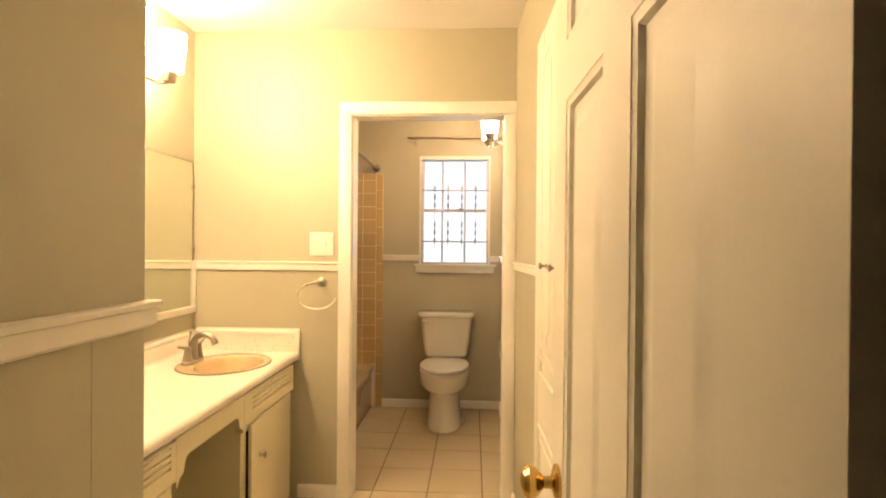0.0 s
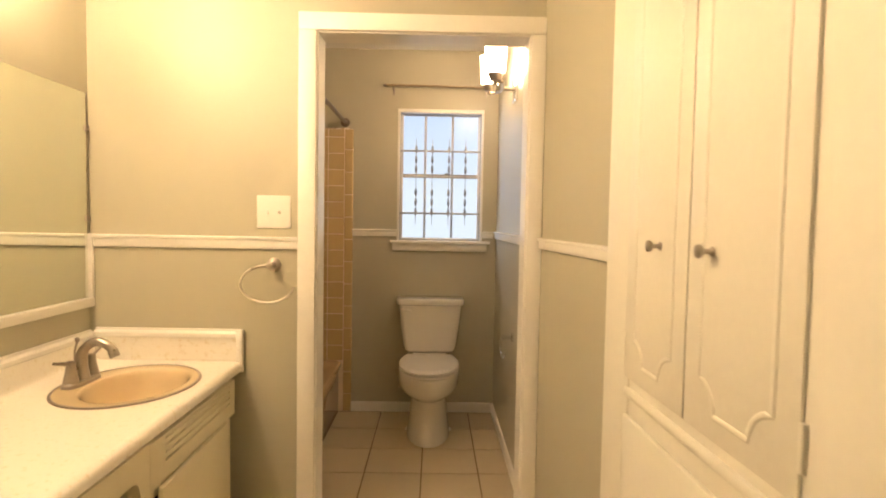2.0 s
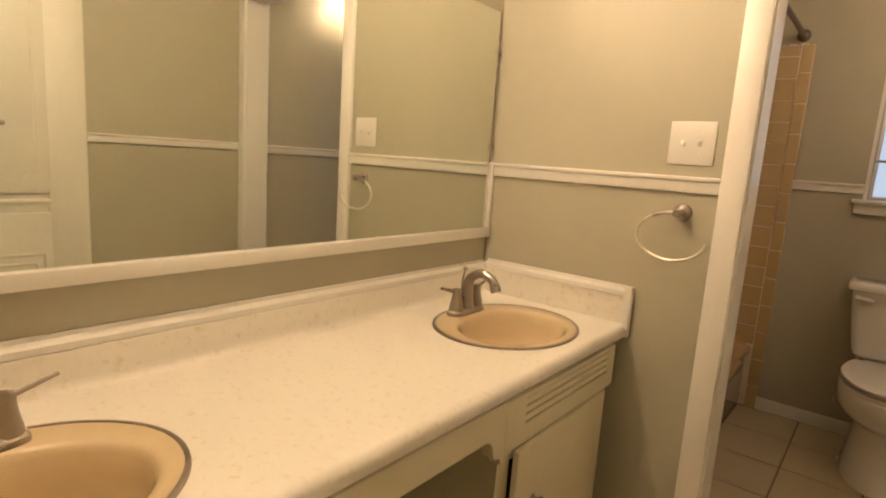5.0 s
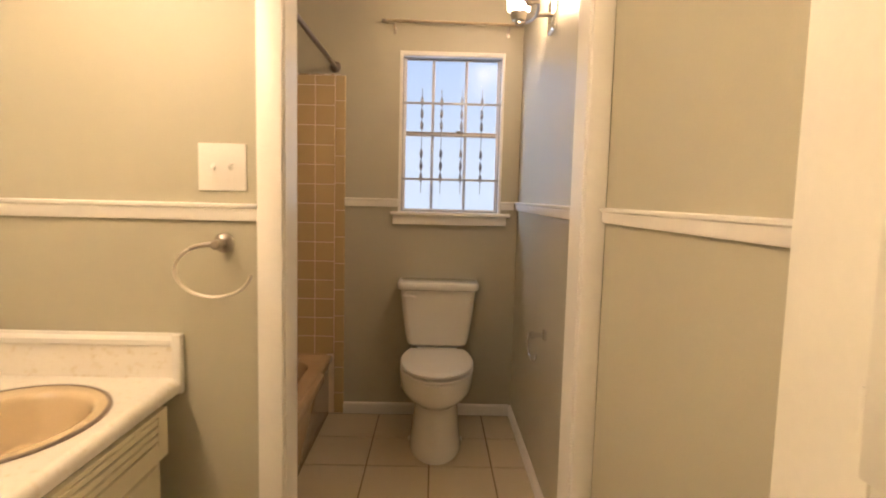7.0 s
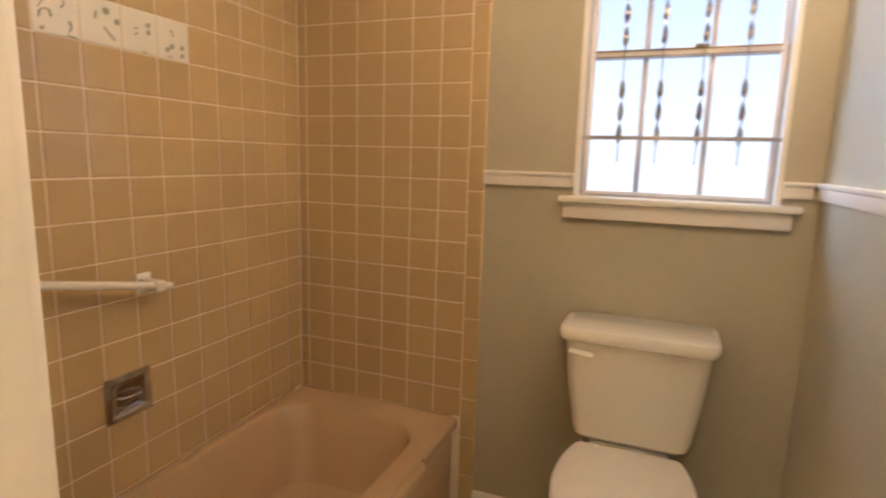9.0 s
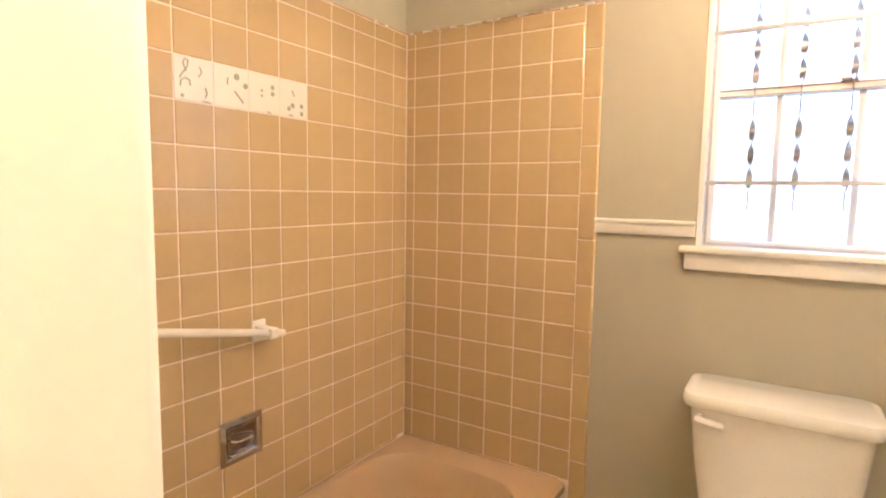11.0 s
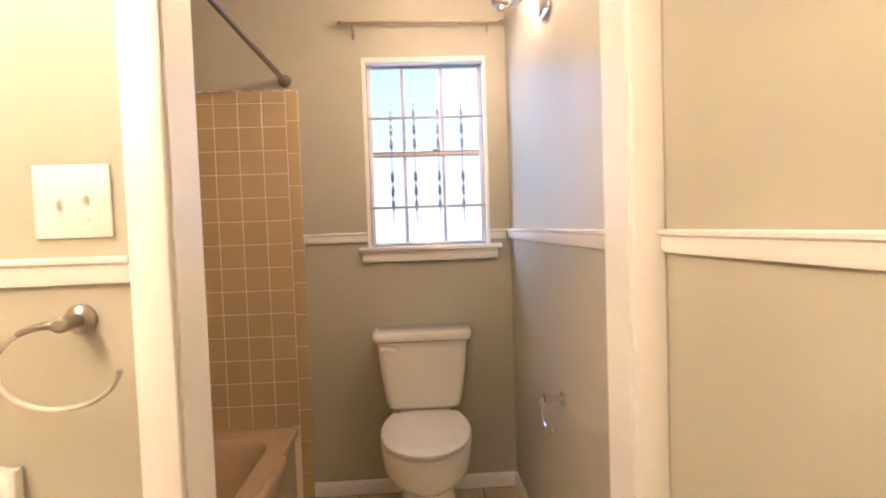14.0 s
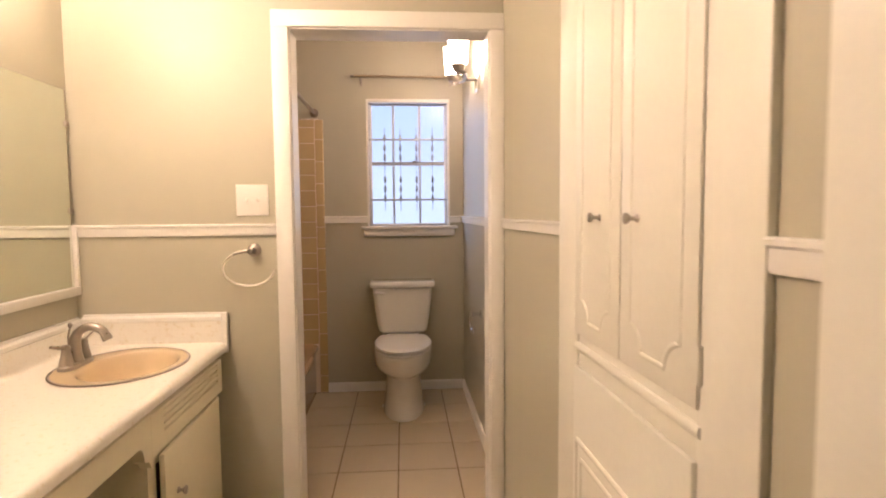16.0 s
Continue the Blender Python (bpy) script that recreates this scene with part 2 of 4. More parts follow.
def profile_along(p0, p1, out, shape, bm=None):
    """A straight moulding from p0 to p1; shape lists (proud, height) and out is the way it stands proud."""
    p0, p1, out = Vector(p0), Vector(p1), Vector(out)
    rings = [[p + out * a + Vector((0, 0, h)) for a, h in shape] for p in (p0, p1)]
    return loft(rings, bm)


def smooth_path(points, steps=6):
    pts = [Vector(p) for p in points]
    out = []
    for i in range(len(pts) - 1):
        a, b = pts[max(i - 1, 0)], pts[i]
        c, d = pts[i + 1], pts[min(i + 2, len(pts) - 1)]
        for k in range(steps):
            t = k / steps
            out.append(0.5 * ((2 * b) + (c - a) * t + (2 * a - 5 * b + 4 * c - d) * t * t + (3 * b - a - 3 * c + d) * t ** 3))
    out.append(pts[-1])
    return out


# ---- the plan ----
LEFT, RIGHT = -0.957, 0.752          # side walls' faces
DOORWALL, INNER = 3.672, 3.785       # both faces of the wall with the doorway
BACK = 5.318                         # back wall's face
CEIL = 2.42
FL = -0.017                          # floor level
NEARWALL, NEAREND = -0.090, 1.825    # the short wall that ends the vanity's alcove
ENTRY = 1.085
OPEN_L, OPEN_R, OPEN_T = -0.105, 0.675, 1.972
WIN = (0.094, 0.642, 1.155, 2.018)   # x0, x1, z0, z1
CAB = (2.075, 2.925, 2.060)          # y0, y1, top
RAIL_TOP, RAIL_TOP_IN = 1.213, 1.222
VR = 0.765                            # the vanity room's right wall, which runs a little askew
SLANT = Matrix.Translation((VR, 3.66, 0)) @ pose(0, 0, 0, 0, 0, 1.3) @ Matrix.Translation((-VR, -3.66, 0))
VR_FAR = 0.738                        # its last stretch beside the doorway
SLANT_FAR = Matrix.Translation((VR_FAR, 3.66, 0)) @ pose(0, 0, 0, 0, 0, 3.4) @ Matrix.Translation((-VR_FAR, -3.66, 0))
ASKEW, ASKEW_FAR = [], []

# ---- structure ----
floor = thing("floor", box(-1.2, 2.0, -1.0, 5.50, -0.14, FL - 0.004), M_FGROUT, "brown grouted bed of the beige tile floor", "floor", kind="structure", smooth=False)
thing("ceiling", box(-1.2, 2.0, -1.0, 5.50, CEIL, CEIL + 0.1), M_CEIL, "plain white painted ceiling", "ceiling", kind="structure", smooth=False)

bm = box(-1.10, LEFT, NEAREND, DOORWALL, FL, CEIL)
wall_left = thing("wall_left", bm, M_WALL, "greige painted wall behind the mirror and vanity", "wall", kind="structure", smooth=False)
wall_tub = thing("wall_tub", box(-1.10, -0.977, INNER, BACK, FL, CEIL), M_WALL, "greige painted wall above the tan tub tiles", "wall", kind="structure", smooth=False)

bm = box(-1.10, OPEN_L - 0.015, DOORWALL, INNER, FL, CEIL)
box(OPEN_R + 0.015, 1.00, DOORWALL, INNER, FL, CEIL, bm=bm)
box(OPEN_L - 0.015, OPEN_R + 0.015, DOORWALL, INNER, OPEN_T + 0.015, CEIL, bm=bm)
wall_doorway = thing("wall_doorway", bm, M_WALL, "greige painted wall with a cased open doorway", "wall", kind="structure", smooth=False)

bm = box(-1.10, WIN[0] - 0.014, BACK, 5.44, FL, CEIL)
box(WIN[1] + 0.014, 0.90, BACK, 5.44, FL, CEIL, bm=bm)
box(WIN[0] - 0.014, WIN[1] + 0.014, BACK, 5.44, WIN[3] + 0.014, CEIL, bm=bm)
box(WIN[0] - 0.014, WIN[1] + 0.014, BACK, 5.44, FL, WIN[2] - 0.02, bm=bm)
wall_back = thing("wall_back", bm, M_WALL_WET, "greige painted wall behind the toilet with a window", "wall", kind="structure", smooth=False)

bm = box(VR - 0.012, 0.95, ENTRY - 0.02, CAB[0], FL, CEIL)
box(VR, 0.95, CAB[0], CAB[1], CAB[2], CEIL, bm=bm)
wall_right = thing("wall_right", bm, M_WALL, "greige painted wall with a built-in linen cabinet", "wall", kind="structure", smooth=False)
ASKEW.append(wall_right)
ASKEW_FAR.append(thing("wall_right_far", box(VR_FAR, 0.92, CAB[1] - 0.003, DOORWALL, FL, CEIL), M_WALL, "greige painted wall between cabinet and doorway", "wall", kind="structure", smooth=False))
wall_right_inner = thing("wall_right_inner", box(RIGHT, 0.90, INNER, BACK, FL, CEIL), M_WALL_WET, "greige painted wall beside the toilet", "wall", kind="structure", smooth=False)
wall_cabinet = thing("wall_cabinet_recess", box(1.20, 1.26, 1.9, 2.9, FL, CEIL), M_WALL, "plain wall behind the linen cabinet", "wall", kind="structure", smooth=False)

wall_near = thing("wall_near", box(-1.10, NEARWALL, 0.98, NEAREND, FL, CEIL, 0.003), M_WALL, "greige painted short wall ending the vanity alcove", "wall", kind="structure", smooth=False)
bm = box(0.722, 2.0, 0.98, ENTRY, FL, CEIL)
box(NEARWALL, 0.722, 0.98, ENTRY, 2.06, CEIL, bm=bm)
thing("wall_entry", bm, M_HALL, "plain painted wall round the entry doorway", "wall", kind="structure", smooth=False)
bm = box(-1.2, -1.1, -1.0, 0.98, FL, CEIL)
box(1.9, 2.0, -1.0, 0.98, FL, CEIL, bm=bm)
box(-1.1, 1.9, -1.0, -0.9, FL, CEIL, bm=bm)
thing("wall_hall", bm, M_HALL, "plain painted walls of the unlit hall", "wall", kind="structure", smooth=False)

# doorway lining and casing
door_frame = holder("door_1", (0.28, DOORWALL, FL), "white painted casing of the open doorway to the toilet", "doorway", kind="structure")
part("jamb", box(OPEN_L - 0.015, OPEN_L, DOORWALL - 0.004, INNER + 0.004, FL, OPEN_T), M_TRIM, door_frame)
part("jamb", box(OPEN_R, OPEN_R + 0.015, DOORWALL - 0.004, INNER + 0.004, FL, OPEN_T), M_TRIM, door_frame)
part("head_jamb", box(OPEN_L - 0.015, OPEN_R + 0.015, DOORWALL - 0.004, INNER + 0.004, OPEN_T, OPEN_T + 0.015), M_TRIM, door_frame)
for yf, yb, xe in ((DOORWALL - 0.019, DOORWALL, VR_FAR - 0.001), (INNER, INNER + 0.019, RIGHT - 0.003)):
    part("casing", box(OPEN_L - 0.072, OPEN_L - 0.006, yf, yb, FL, OPEN_T + 0.005, 0.004), M_TRIM, door_frame)
    part("casing", box(OPEN_R + 0.006, xe, yf, yb, FL, OPEN_T + 0.005, 0.004), M_TRIM, door_frame)
    part("head_casing", box(OPEN_L - 0.072, xe, yf, yb, OPEN_T + 0.0055, OPEN_T + 0.070, 0.004), M_TRIM, door_frame)

# chair rails and baseboards
RAIL = [(0, -0.046), (0.010, -0.046), (0.013, -0.040), (0.013, -0.014), (0.020, -0.010), (0.021, -0.003), (0.018, 0.0), (0, 0.0)]
BASE = [(0, 0), (0.013, 0), (0.013, 0.052), (0.009, 0.062), (0.004, 0.066), (0, 0.066)]


def trim(name, p0, p1, out, shape, label):
    return thing(name, profile_along(p0, p1, out, shape), M_TRIM, label, "trim", kind="structure")


RL, BL = "white painted wooden chair rail along the wall", "white painted baseboard along the wall"
trim("trim_rail_doorway", (LEFT + 0.022, DOORWALL, RAIL_TOP), (OPEN_L - 0.073, DOORWALL, RAIL_TOP), (0, -1, 0), RAIL, RL)
FAR_RAIL = [(d, z * 0.86) for d, z in RAIL]
ASKEW_FAR.append(trim("trim_rail_right", (VR_FAR, CAB[1] + 0.004, RAIL_TOP_IN + 0.003), (VR_FAR, DOORWALL - 0.021, RAIL_TOP_IN + 0.003), (-1, 0, 0), FAR_RAIL, RL))
ASKEW.append(trim("trim_rail_right_short", (VR - 0.012, ENTRY + 0.05, RAIL_TOP_IN), (VR - 0.012, CAB[0] - 0.002, RAIL_TOP_IN), (-1, 0, 0), RAIL, RL))
trim("trim_rail_inner", (RIGHT, INNER + 0.020, RAIL_TOP_IN), (RIGHT, BACK - 0.001, RAIL_TOP_IN), (-1, 0, 0), RAIL, RL)
trim("trim_rail_back", (-0.216, BACK, RAIL_TOP_IN + 0.004), (WIN[0] - 0.016, BACK, RAIL_TOP_IN + 0.004), (0, -1, 0), RAIL, RL)
trim("trim_rail_back", (WIN[1] + 0.016, BACK, RAIL_TOP_IN), (RIGHT - 0.022, BACK, RAIL_TOP_IN), (0, -1, 0), RAIL, RL)
NEAR_RAIL = [(0, -0.050), (0.012, -0.050), (0.016, -0.045), (0.016, -0.016), (0.026, -0.012), (0.027, -0.003), (0.023, 0.0), (0, 0.0)]
trim("trim_rail_near", (NEARWALL, ENTRY, RAIL_TOP - 0.018), (NEARWALL, NEAREND + 0.012, RAIL_TOP - 0.018), (1, 0, 0), NEAR_RAIL, RL)
trim("baseboard_doorway", (-0.385, DOORWALL, FL), (OPEN_L - 0.073, DOORWALL, FL), (0, -1, FL), BASE, BL)
ASKEW_FAR.append(trim("baseboard_right", (VR_FAR, CAB[1] + 0.004, FL), (VR_FAR, DOORWALL - 0.021, FL), (-1, 0, FL), BASE, BL))
trim("baseboard_inner", (RIGHT, INNER + 0.020, FL), (RIGHT, BACK - 0.001, FL), (-1, 0, FL), BASE, BL)
trim("baseboard_back", (-0.216, BACK, FL), (RIGHT - 0.014, BACK, FL), (0, -1, FL), BASE, BL)
trim("baseboard_near", (NEARWALL, ENTRY, FL), (NEARWALL, NEAREND, FL), (1, 0, FL), BASE, BL)

# faint joints of the wall panels below the rail
for x0 in (-0.300,):
    thing("trim_panel_joint", box(x0, x0 + 0.0018, DOORWALL - 0.0003, DOORWALL, 0.07, RAIL_TOP - 0.047), M_WALL, "painted joint between wall panels", "trim", kind="structure", smooth=False)
for y0 in (1.50, 1.68):
    thing("trim_panel_joint", box(NEARWALL, NEARWALL + 0.0009, y0, y0 + 0.004, 0.07, RAIL_TOP - 0.069), M_WALL, "painted joint between wall panels", "trim", kind="structure", smooth=False)

# ---- window ----
x0, x1, z0, z1 = WIN
window = holder("window_1", (0.376, BACK, z0), "white framed sash window with obscure glass and daylight behind", "window", kind="structure")
part("lining", box(x0 - 0.014, x0, BACK - 0.004, 5.44, z0, z1), M_TRIM, window)
part("lining", box(x1, x1 + 0.014, BACK - 0.004, 5.44, z0, z1), M_TRIM, window)
part("head_lining", box(x0 - 0.014, x1 + 0.014, BACK - 0.004, 5.44, z1, z1 + 0.014), M_TRIM, window)
part("window_sill", box(x0 - 0.055, x1 + 0.066, BACK - 0.034, BACK - 0.0005, z0 - 0.020, z0, 0.005, box(x0 - 0.014, x1 + 0.014, BACK, 5.44, z0 - 0.020, z0)), M_TRIM, window)
part("apron", box(x0 - 0.042, x1 + 0.046, BACK - 0.018, BACK - 0.0005, z0 - 0.070, z0 - 0.0205, 0.004), M_TRIM, window)
ZM = 1.605


BARS = (0.264, 0.449)                # places of the glazing bars


def sash(name, za, zb, y, rail_lo, rail_hi, y_bar):
    fr = box(x0, x0 + 0.020, y, y + 0.022, za, zb, 0.003)
    box(x1 - 0.020, x1, y, y + 0.022, za, zb, 0.003, fr)
    box(x0 + 0.020, x1 - 0.020, y, y + 0.022, za, za + rail_lo, 0.003, fr)
    box(x0 + 0.020, x1 - 0.020, y, y + 0.022, zb - rail_hi, zb, 0.003, fr)
    ob = part(name, fr, M_ALU, window)
    for k in range(3):
        a, b = (x0 + 0.020, BARS[0], BARS[1], x1 - 0.020)[k:k + 2]
        pane = part("pane", box(a + 0.001, b - 0.001, y + 0.009, y + 0.013, za + rail_lo, zb - rail_hi), M_GLASS, ob)
        pane.visible_shadow = False
    for a in BARS:
        part("muntin", box(a - 0.008, a + 0.008, y + y_bar, y + y_bar + 0.012, za + rail_lo, zb - rail_hi, 0.002), M_MUNTIN, ob)


sash("lower_sash", z0 + 0.001, ZM, 5.366, 0.016, 0.024, 0.0135)
sash("upper_sash", ZM - 0.024, z1 - 0.001, 5.392, 0.020, 0.016, 0.003)
part("head_track", box(x0, x1, 5.358, 5.391, z1 - 0.009, z1 - 0.001), M_IRON, window)
part("sill_track", box(x0, x1, 5.352, 5.3655, z0 + 0.0005, z0 + 0.0085, 0.001), M_GREY, window)
for xa in (x0 + 0.0005, x1 - 0.0065):
    part("side_track", box(xa, xa + 0.006, 5.352, 5.3655, z0 + 0.009, z1 - 0.010, 0.001), M_GREY, window)
part("meeting_strip", box(x0 + 0.020, x1 - 0.020, 5.3630, 5.3655, ZM - 0.0235, ZM - 0.0205), M_BRONZE, window)
part("head_stop", box(x0, x1, BACK - 0.004, 5.3575, z1 - 0.010, z1 - 0.0005, 0.002), M_TRIM, window)
part("meeting_strip", box(x0 + 0.020, x1 - 0.020, 5.3625, 5.3655, ZM - 0.007, ZM - 0.003), M_BRONZE, window)
part("sash_lock", box(0.398, 0.436, 5.354, 5.369, ZM - 0.004, ZM + 0.007, 0.003), M_BRONZE, window)

# window bars inside the opening
bars = holder("window_grille", (0.376, BACK, 1.3), "grey iron window grille with twisted upright rods", "grille")
for zb in (1.755, 1.338):
    part("crossbar", box(x0 + 0.0005, x1 - 0.0005, BACK + 0.006, BACK + 0.011, zb - 0.006, zb + 0.006, 0.001), M_GREY, bars)
for xr in (0.204, 0.313, 0.425, 0.537):
    rings = []
    for i in range(141):
        z = 1.262 + i * (1.838 - 1.262) / 140
        lobe = max(0.0, 1 - max(0.0, min(abs(z - 1.413), abs(z - 1.699)) - 0.095) / 0.012)
        turn = math.pi * (z - 1.347) / 0.066 if z < 1.55 else math.pi * (z - 1.633) / 0.066
        w, d = 0.0016 + lobe * 0.0066, 0.0014 + lobe * 0.0004
        c, sn = math.cos(turn), math.sin(turn)
        rings.append([Vector((xr + a * w * c - b * d * sn, BACK + 0.020 + a * w * sn + b * d * c, z)) for a, b in ((-1, -1), (1, -1), (1, 1), (-1, 1))])
    part("twisted_rod", loft(rings), M_IRON, bars)

thing("backdrop", box(-9, 9, 12.0, 12.05, -5, 10), M_OUT, "bright pale blue overcast distance outside", "backdrop", kind="structure", smooth=False)

# ---- vanity ----
CT = 0.742                     # counter's top
CF = -0.382                    # counter's front edge
CY0, CY1 = NEAREND + 0.001, DOORWALL - 0.001
SINKS = (3.345, 2.132)
SX, SRX, SRY = -0.632, 0.205, 0.240


def counter_top():
    """Laminate top with two oval holes, a rolled front edge and an underside."""
    bm = bmesh.new()
    xb, xf = LEFT + 0.001, CF - 0.022
    n = 48
    cells = [(SINKS[1], CY0, SINKS[1] + 0.30), (SINKS[0], SINKS[0] - 0.30, CY1)]
    for cy, ya, yb in cells:
        inner, outer = [], []
        for k in range(n):
            a = 2 * math.pi * k / n
            c, s = math.cos(a), math.sin(a)
            inner.append(bm.verts.new((SX + 0.185 * c, cy + 0.220 * s, CT)))
            t = min((xf - SX) / c if c > 1e-6 else (xb - SX) / c if c < -1e-6 else 9, (yb - cy) / s if s > 1e-6 else (ya - cy) / s if s < -1e-6 else 9)
            outer.append(bm.verts.new((SX + t * c, cy + t * s, CT)))
        low = [bm.verts.new((v.co.x, v.co.y, CT - 0.035)) for v in inner]
        for k in range(n):
            j = (k + 1) % n
            bm.faces.new((inner[k], inner[j], low[j], low[k]))
            p, q = outer[k].co, outer[j].co
            if abs(p.x - q.x) > 1e-5 and abs(p.y - q.y) > 1e-5:
                cx = xf if max(p.x, q.x) > xf - 1e-4 else xb
                cyy = yb if max(p.y, q.y) > yb - 1e-4 else ya
                m = bm.verts.new((cx, cyy, CT))
                bm.faces.new((inner[k], outer[k], m, outer[j], inner[j]))
            else:
                bm.faces.new((inner[k], outer[k], outer[j], inner[j]))
    a, b = SINKS[1] + 0.30, SINKS[0] - 0.30
    bm.faces.new([bm.verts.new(p) for p in ((xb, a, CT), (xf, a, CT), (xf, b, CT), (xb, b, CT))])
    # rolled edge
    prof = [(xf, CT)] + [(xf + 0.022 * math.sin(t), CT - 0.022 + 0.022 * math.cos(t)) for t in [i * math.pi / 16 for i in range(1, 9)]]
    prof += [(CF, CT - 0.034), (CF - 0.010, CT - 0.040), (CF - 0.030, CT - 0.040)]
    loft([[(x, y, z) for x, z in prof] for y in (CY0, CY1)], bm, cap=False, closed=False)
    return bm


vanity_top = thing("vanity_worktop", counter_top(), M_COUNTER, "long cream speckled laminate vanity top with two oval sinks", "worktop")
SPL = [(0, 0), (0.018, 0), (0.018, 0.082), (0.019, 0.088), (0, 0.088)]
COVE = [(0, 0), (0.048, 0), (0.040, 0.0015), (0.033, 0.006), (0.029, 0.013), (0.027, 0.024), (0.025, 0.074), (0.023, 0.079), (0, 0.079)]
part("backsplash", profile_along((LEFT + 0.0005, CY0, CT + 0.0005), (LEFT + 0.0005, CY1, CT + 0.0005), (1, 0, 0), COVE), M_COUNTER, vanity_top)
part("side_splash", profile_along((LEFT + 0.028, DOORWALL - 0.0005, CT + 0.0005), (CF - 0.022, DOORWALL - 0.0005, CT + 0.0005), (0, -1, 0), SPL), M_COUNTER, vanity_top)
TRM = [(0, 0.0885), (0.020, 0.0885), (0.023, 0.091), (0.023, 0.104), (0.016, 0.110), (0.008, 0.112), (0.006, 0.120), (0, 0.120)]
part("splash_trim", profile_along((LEFT + 0.0005, CY0, CT - 0.009), (LEFT + 0.0005, CY1, CT - 0.009), (1, 0, 0), TRM), M_TRIM, vanity_top)
part("splash_trim", profile_along((LEFT + 0.024, DOORWALL - 0.0005, CT), (CF - 0.0215, DOORWALL - 0.0005, CT), (0, -1, 0), TRM), M_TRIM, vanity_top)
part("splash_end_trim", box(CF - 0.021, CF + 0.003, DOORWALL - 0.024, DOORWALL - 0.0005, CT - 0.042, CT + 0.120, 0.004), M_TRIM, vanity_top)


def basin(cy):
    sink = holder("sink", (SX, cy, CT), "oval tan china drop-in sink with a tarnished metal rim", "sink", "vanity sinks")
    rings = [oval(SX, cy, CT + 0.0035, SRX - 0.006, SRY - 0.006, 56), oval(SX, cy, CT + 0.0042, SRX - 0.030, SRY - 0.024, 56)]
    ox = SX + 0.024
    for z, s in ((0.0040, 1.05), (0.0028, 1.015), (-0.001, 0.985), (-0.011, 0.955), (-0.038, 0.915), (-0.072, 0.865), (-0.104, 0.785), (-0.130, 0.675), (-0.148, 0.51), (-0.156, 0.31), (-0.158, 0.10)):
        rings.append(oval(ox, cy, CT + z, (SRX - 0.060) * s, (SRY - 0.050) * s, 56))
    part("bowl", loft(rings, cap=False), M_SINK, sink)
    r = [oval(SX, cy, CT + 0.0005, SRX, SRY, 56), oval(SX, cy, CT + 0.004, SRX - 0.001, SRY - 0.001, 56),
         oval(SX, cy, CT + 0.0055, SRX - 0.004, SRY - 0.004, 56), oval(SX, cy, CT + 0.0050, SRX - 0.0095, SRY - 0.0095, 56), oval(SX, cy, CT + 0.002, SRX - 0.0095, SRY - 0.0095, 56)]
    part("metal_rim", loft(r, cap=False), M_BAND, sink, "tarnished brown metal rim")
    part("drain", lathe([(0.022, 0), (0.022, 0.003), (0.017, 0.004), (0.012, 0.002), (0.0, 0.002)], (ox, cy, CT - 0.158)), M_NICKEL, sink, "brushed nickel drain")


def faucet(cy):
    f = holder("faucet", (-0.785, cy, CT), "brushed nickel two-handle faucet with a high arched spout", "faucet", "vanity faucets")
    z = CT + 0.0045
    fx = -0.785
    part("base_plate", loft([oval(fx, cy, z, 0.029, 0.080, 32, 3.2), oval(fx, cy, z + 0.010, 0.028, 0.079, 32, 3.2), oval(fx, cy, z + 0.016, 0.022, 0.073, 32, 3.2)]), M_NICKEL, f)
    pts = smooth_path([(fx, cy, z + 0.012), (fx - 0.002, cy, z + 0.060), (fx + 0.010, cy, z + 0.108), (fx + 0.048, cy, z + 0.132), (fx + 0.090, cy, z + 0.118), (fx + 0.108, cy, z + 0.085)], 6)
    rad = [0.027 - 0.0130 * min(1, i / 13) for i in range(len(pts))]
    rad = [r + (0.002 if i > len(pts) - 5 else 0) for i, r in enumerate(rad)]
    part("spout", tube(pts, rad, 16), M_NICKEL, f)
    part("lift_rod", tube([(fx - 0.019, cy, z + 0.014), (fx - 0.020, cy, z + 0.100), (fx - 0.012, cy, z + 0.134)], 0.0032, 8, lathe([(0.003, 0), (0.006, 0.003), (0.0075, 0.010), (0.004, 0.016)], (fx - 0.012, cy, z + 0.130), n=12)), M_NICKEL, f)
    for s in (-1, 1):
        h = part("handle", lathe([(0.023, 0), (0.021, 0.012), (0.016, 0.034), (0.0135, 0.052), (0.0145, 0.060), (0.012, 0.067), (0.003, 0.069)], (fx, cy + s * 0.051, z + 0.014), n=20), M_NICKEL, f)
        lev = smooth_path([(fx, cy + s * 0.051, z + 0.072), (fx - 0.002, cy + s * 0.080, z + 0.080), (fx - 0.004, cy + s * 0.122, z + 0.092)], 5)
        part("lever", tube(lev, [0.0085 - 0.0035 * i / (len(lev) - 1) for i in range(len(lev))], 10, flat=0.7), M_NICKEL, h)


for cy in SINKS:
    basin(cy)
    faucet(cy)


def knob(name, at, axis, mat, parent, k=1.0):
    return part(name, lathe([(0.010 * k, 0), (0.010 * k, 0.002), (0.0055 * k, 0.004), (0.005 * k, 0.014), (0.010 * k, 0.017), (0.0135 * k, 0.021), (0.013 * k, 0.025), (0.006 * k, 0.027)], at, axis, n=18), mat, parent)


VF = -0.396    # vanity cabinets' fronts


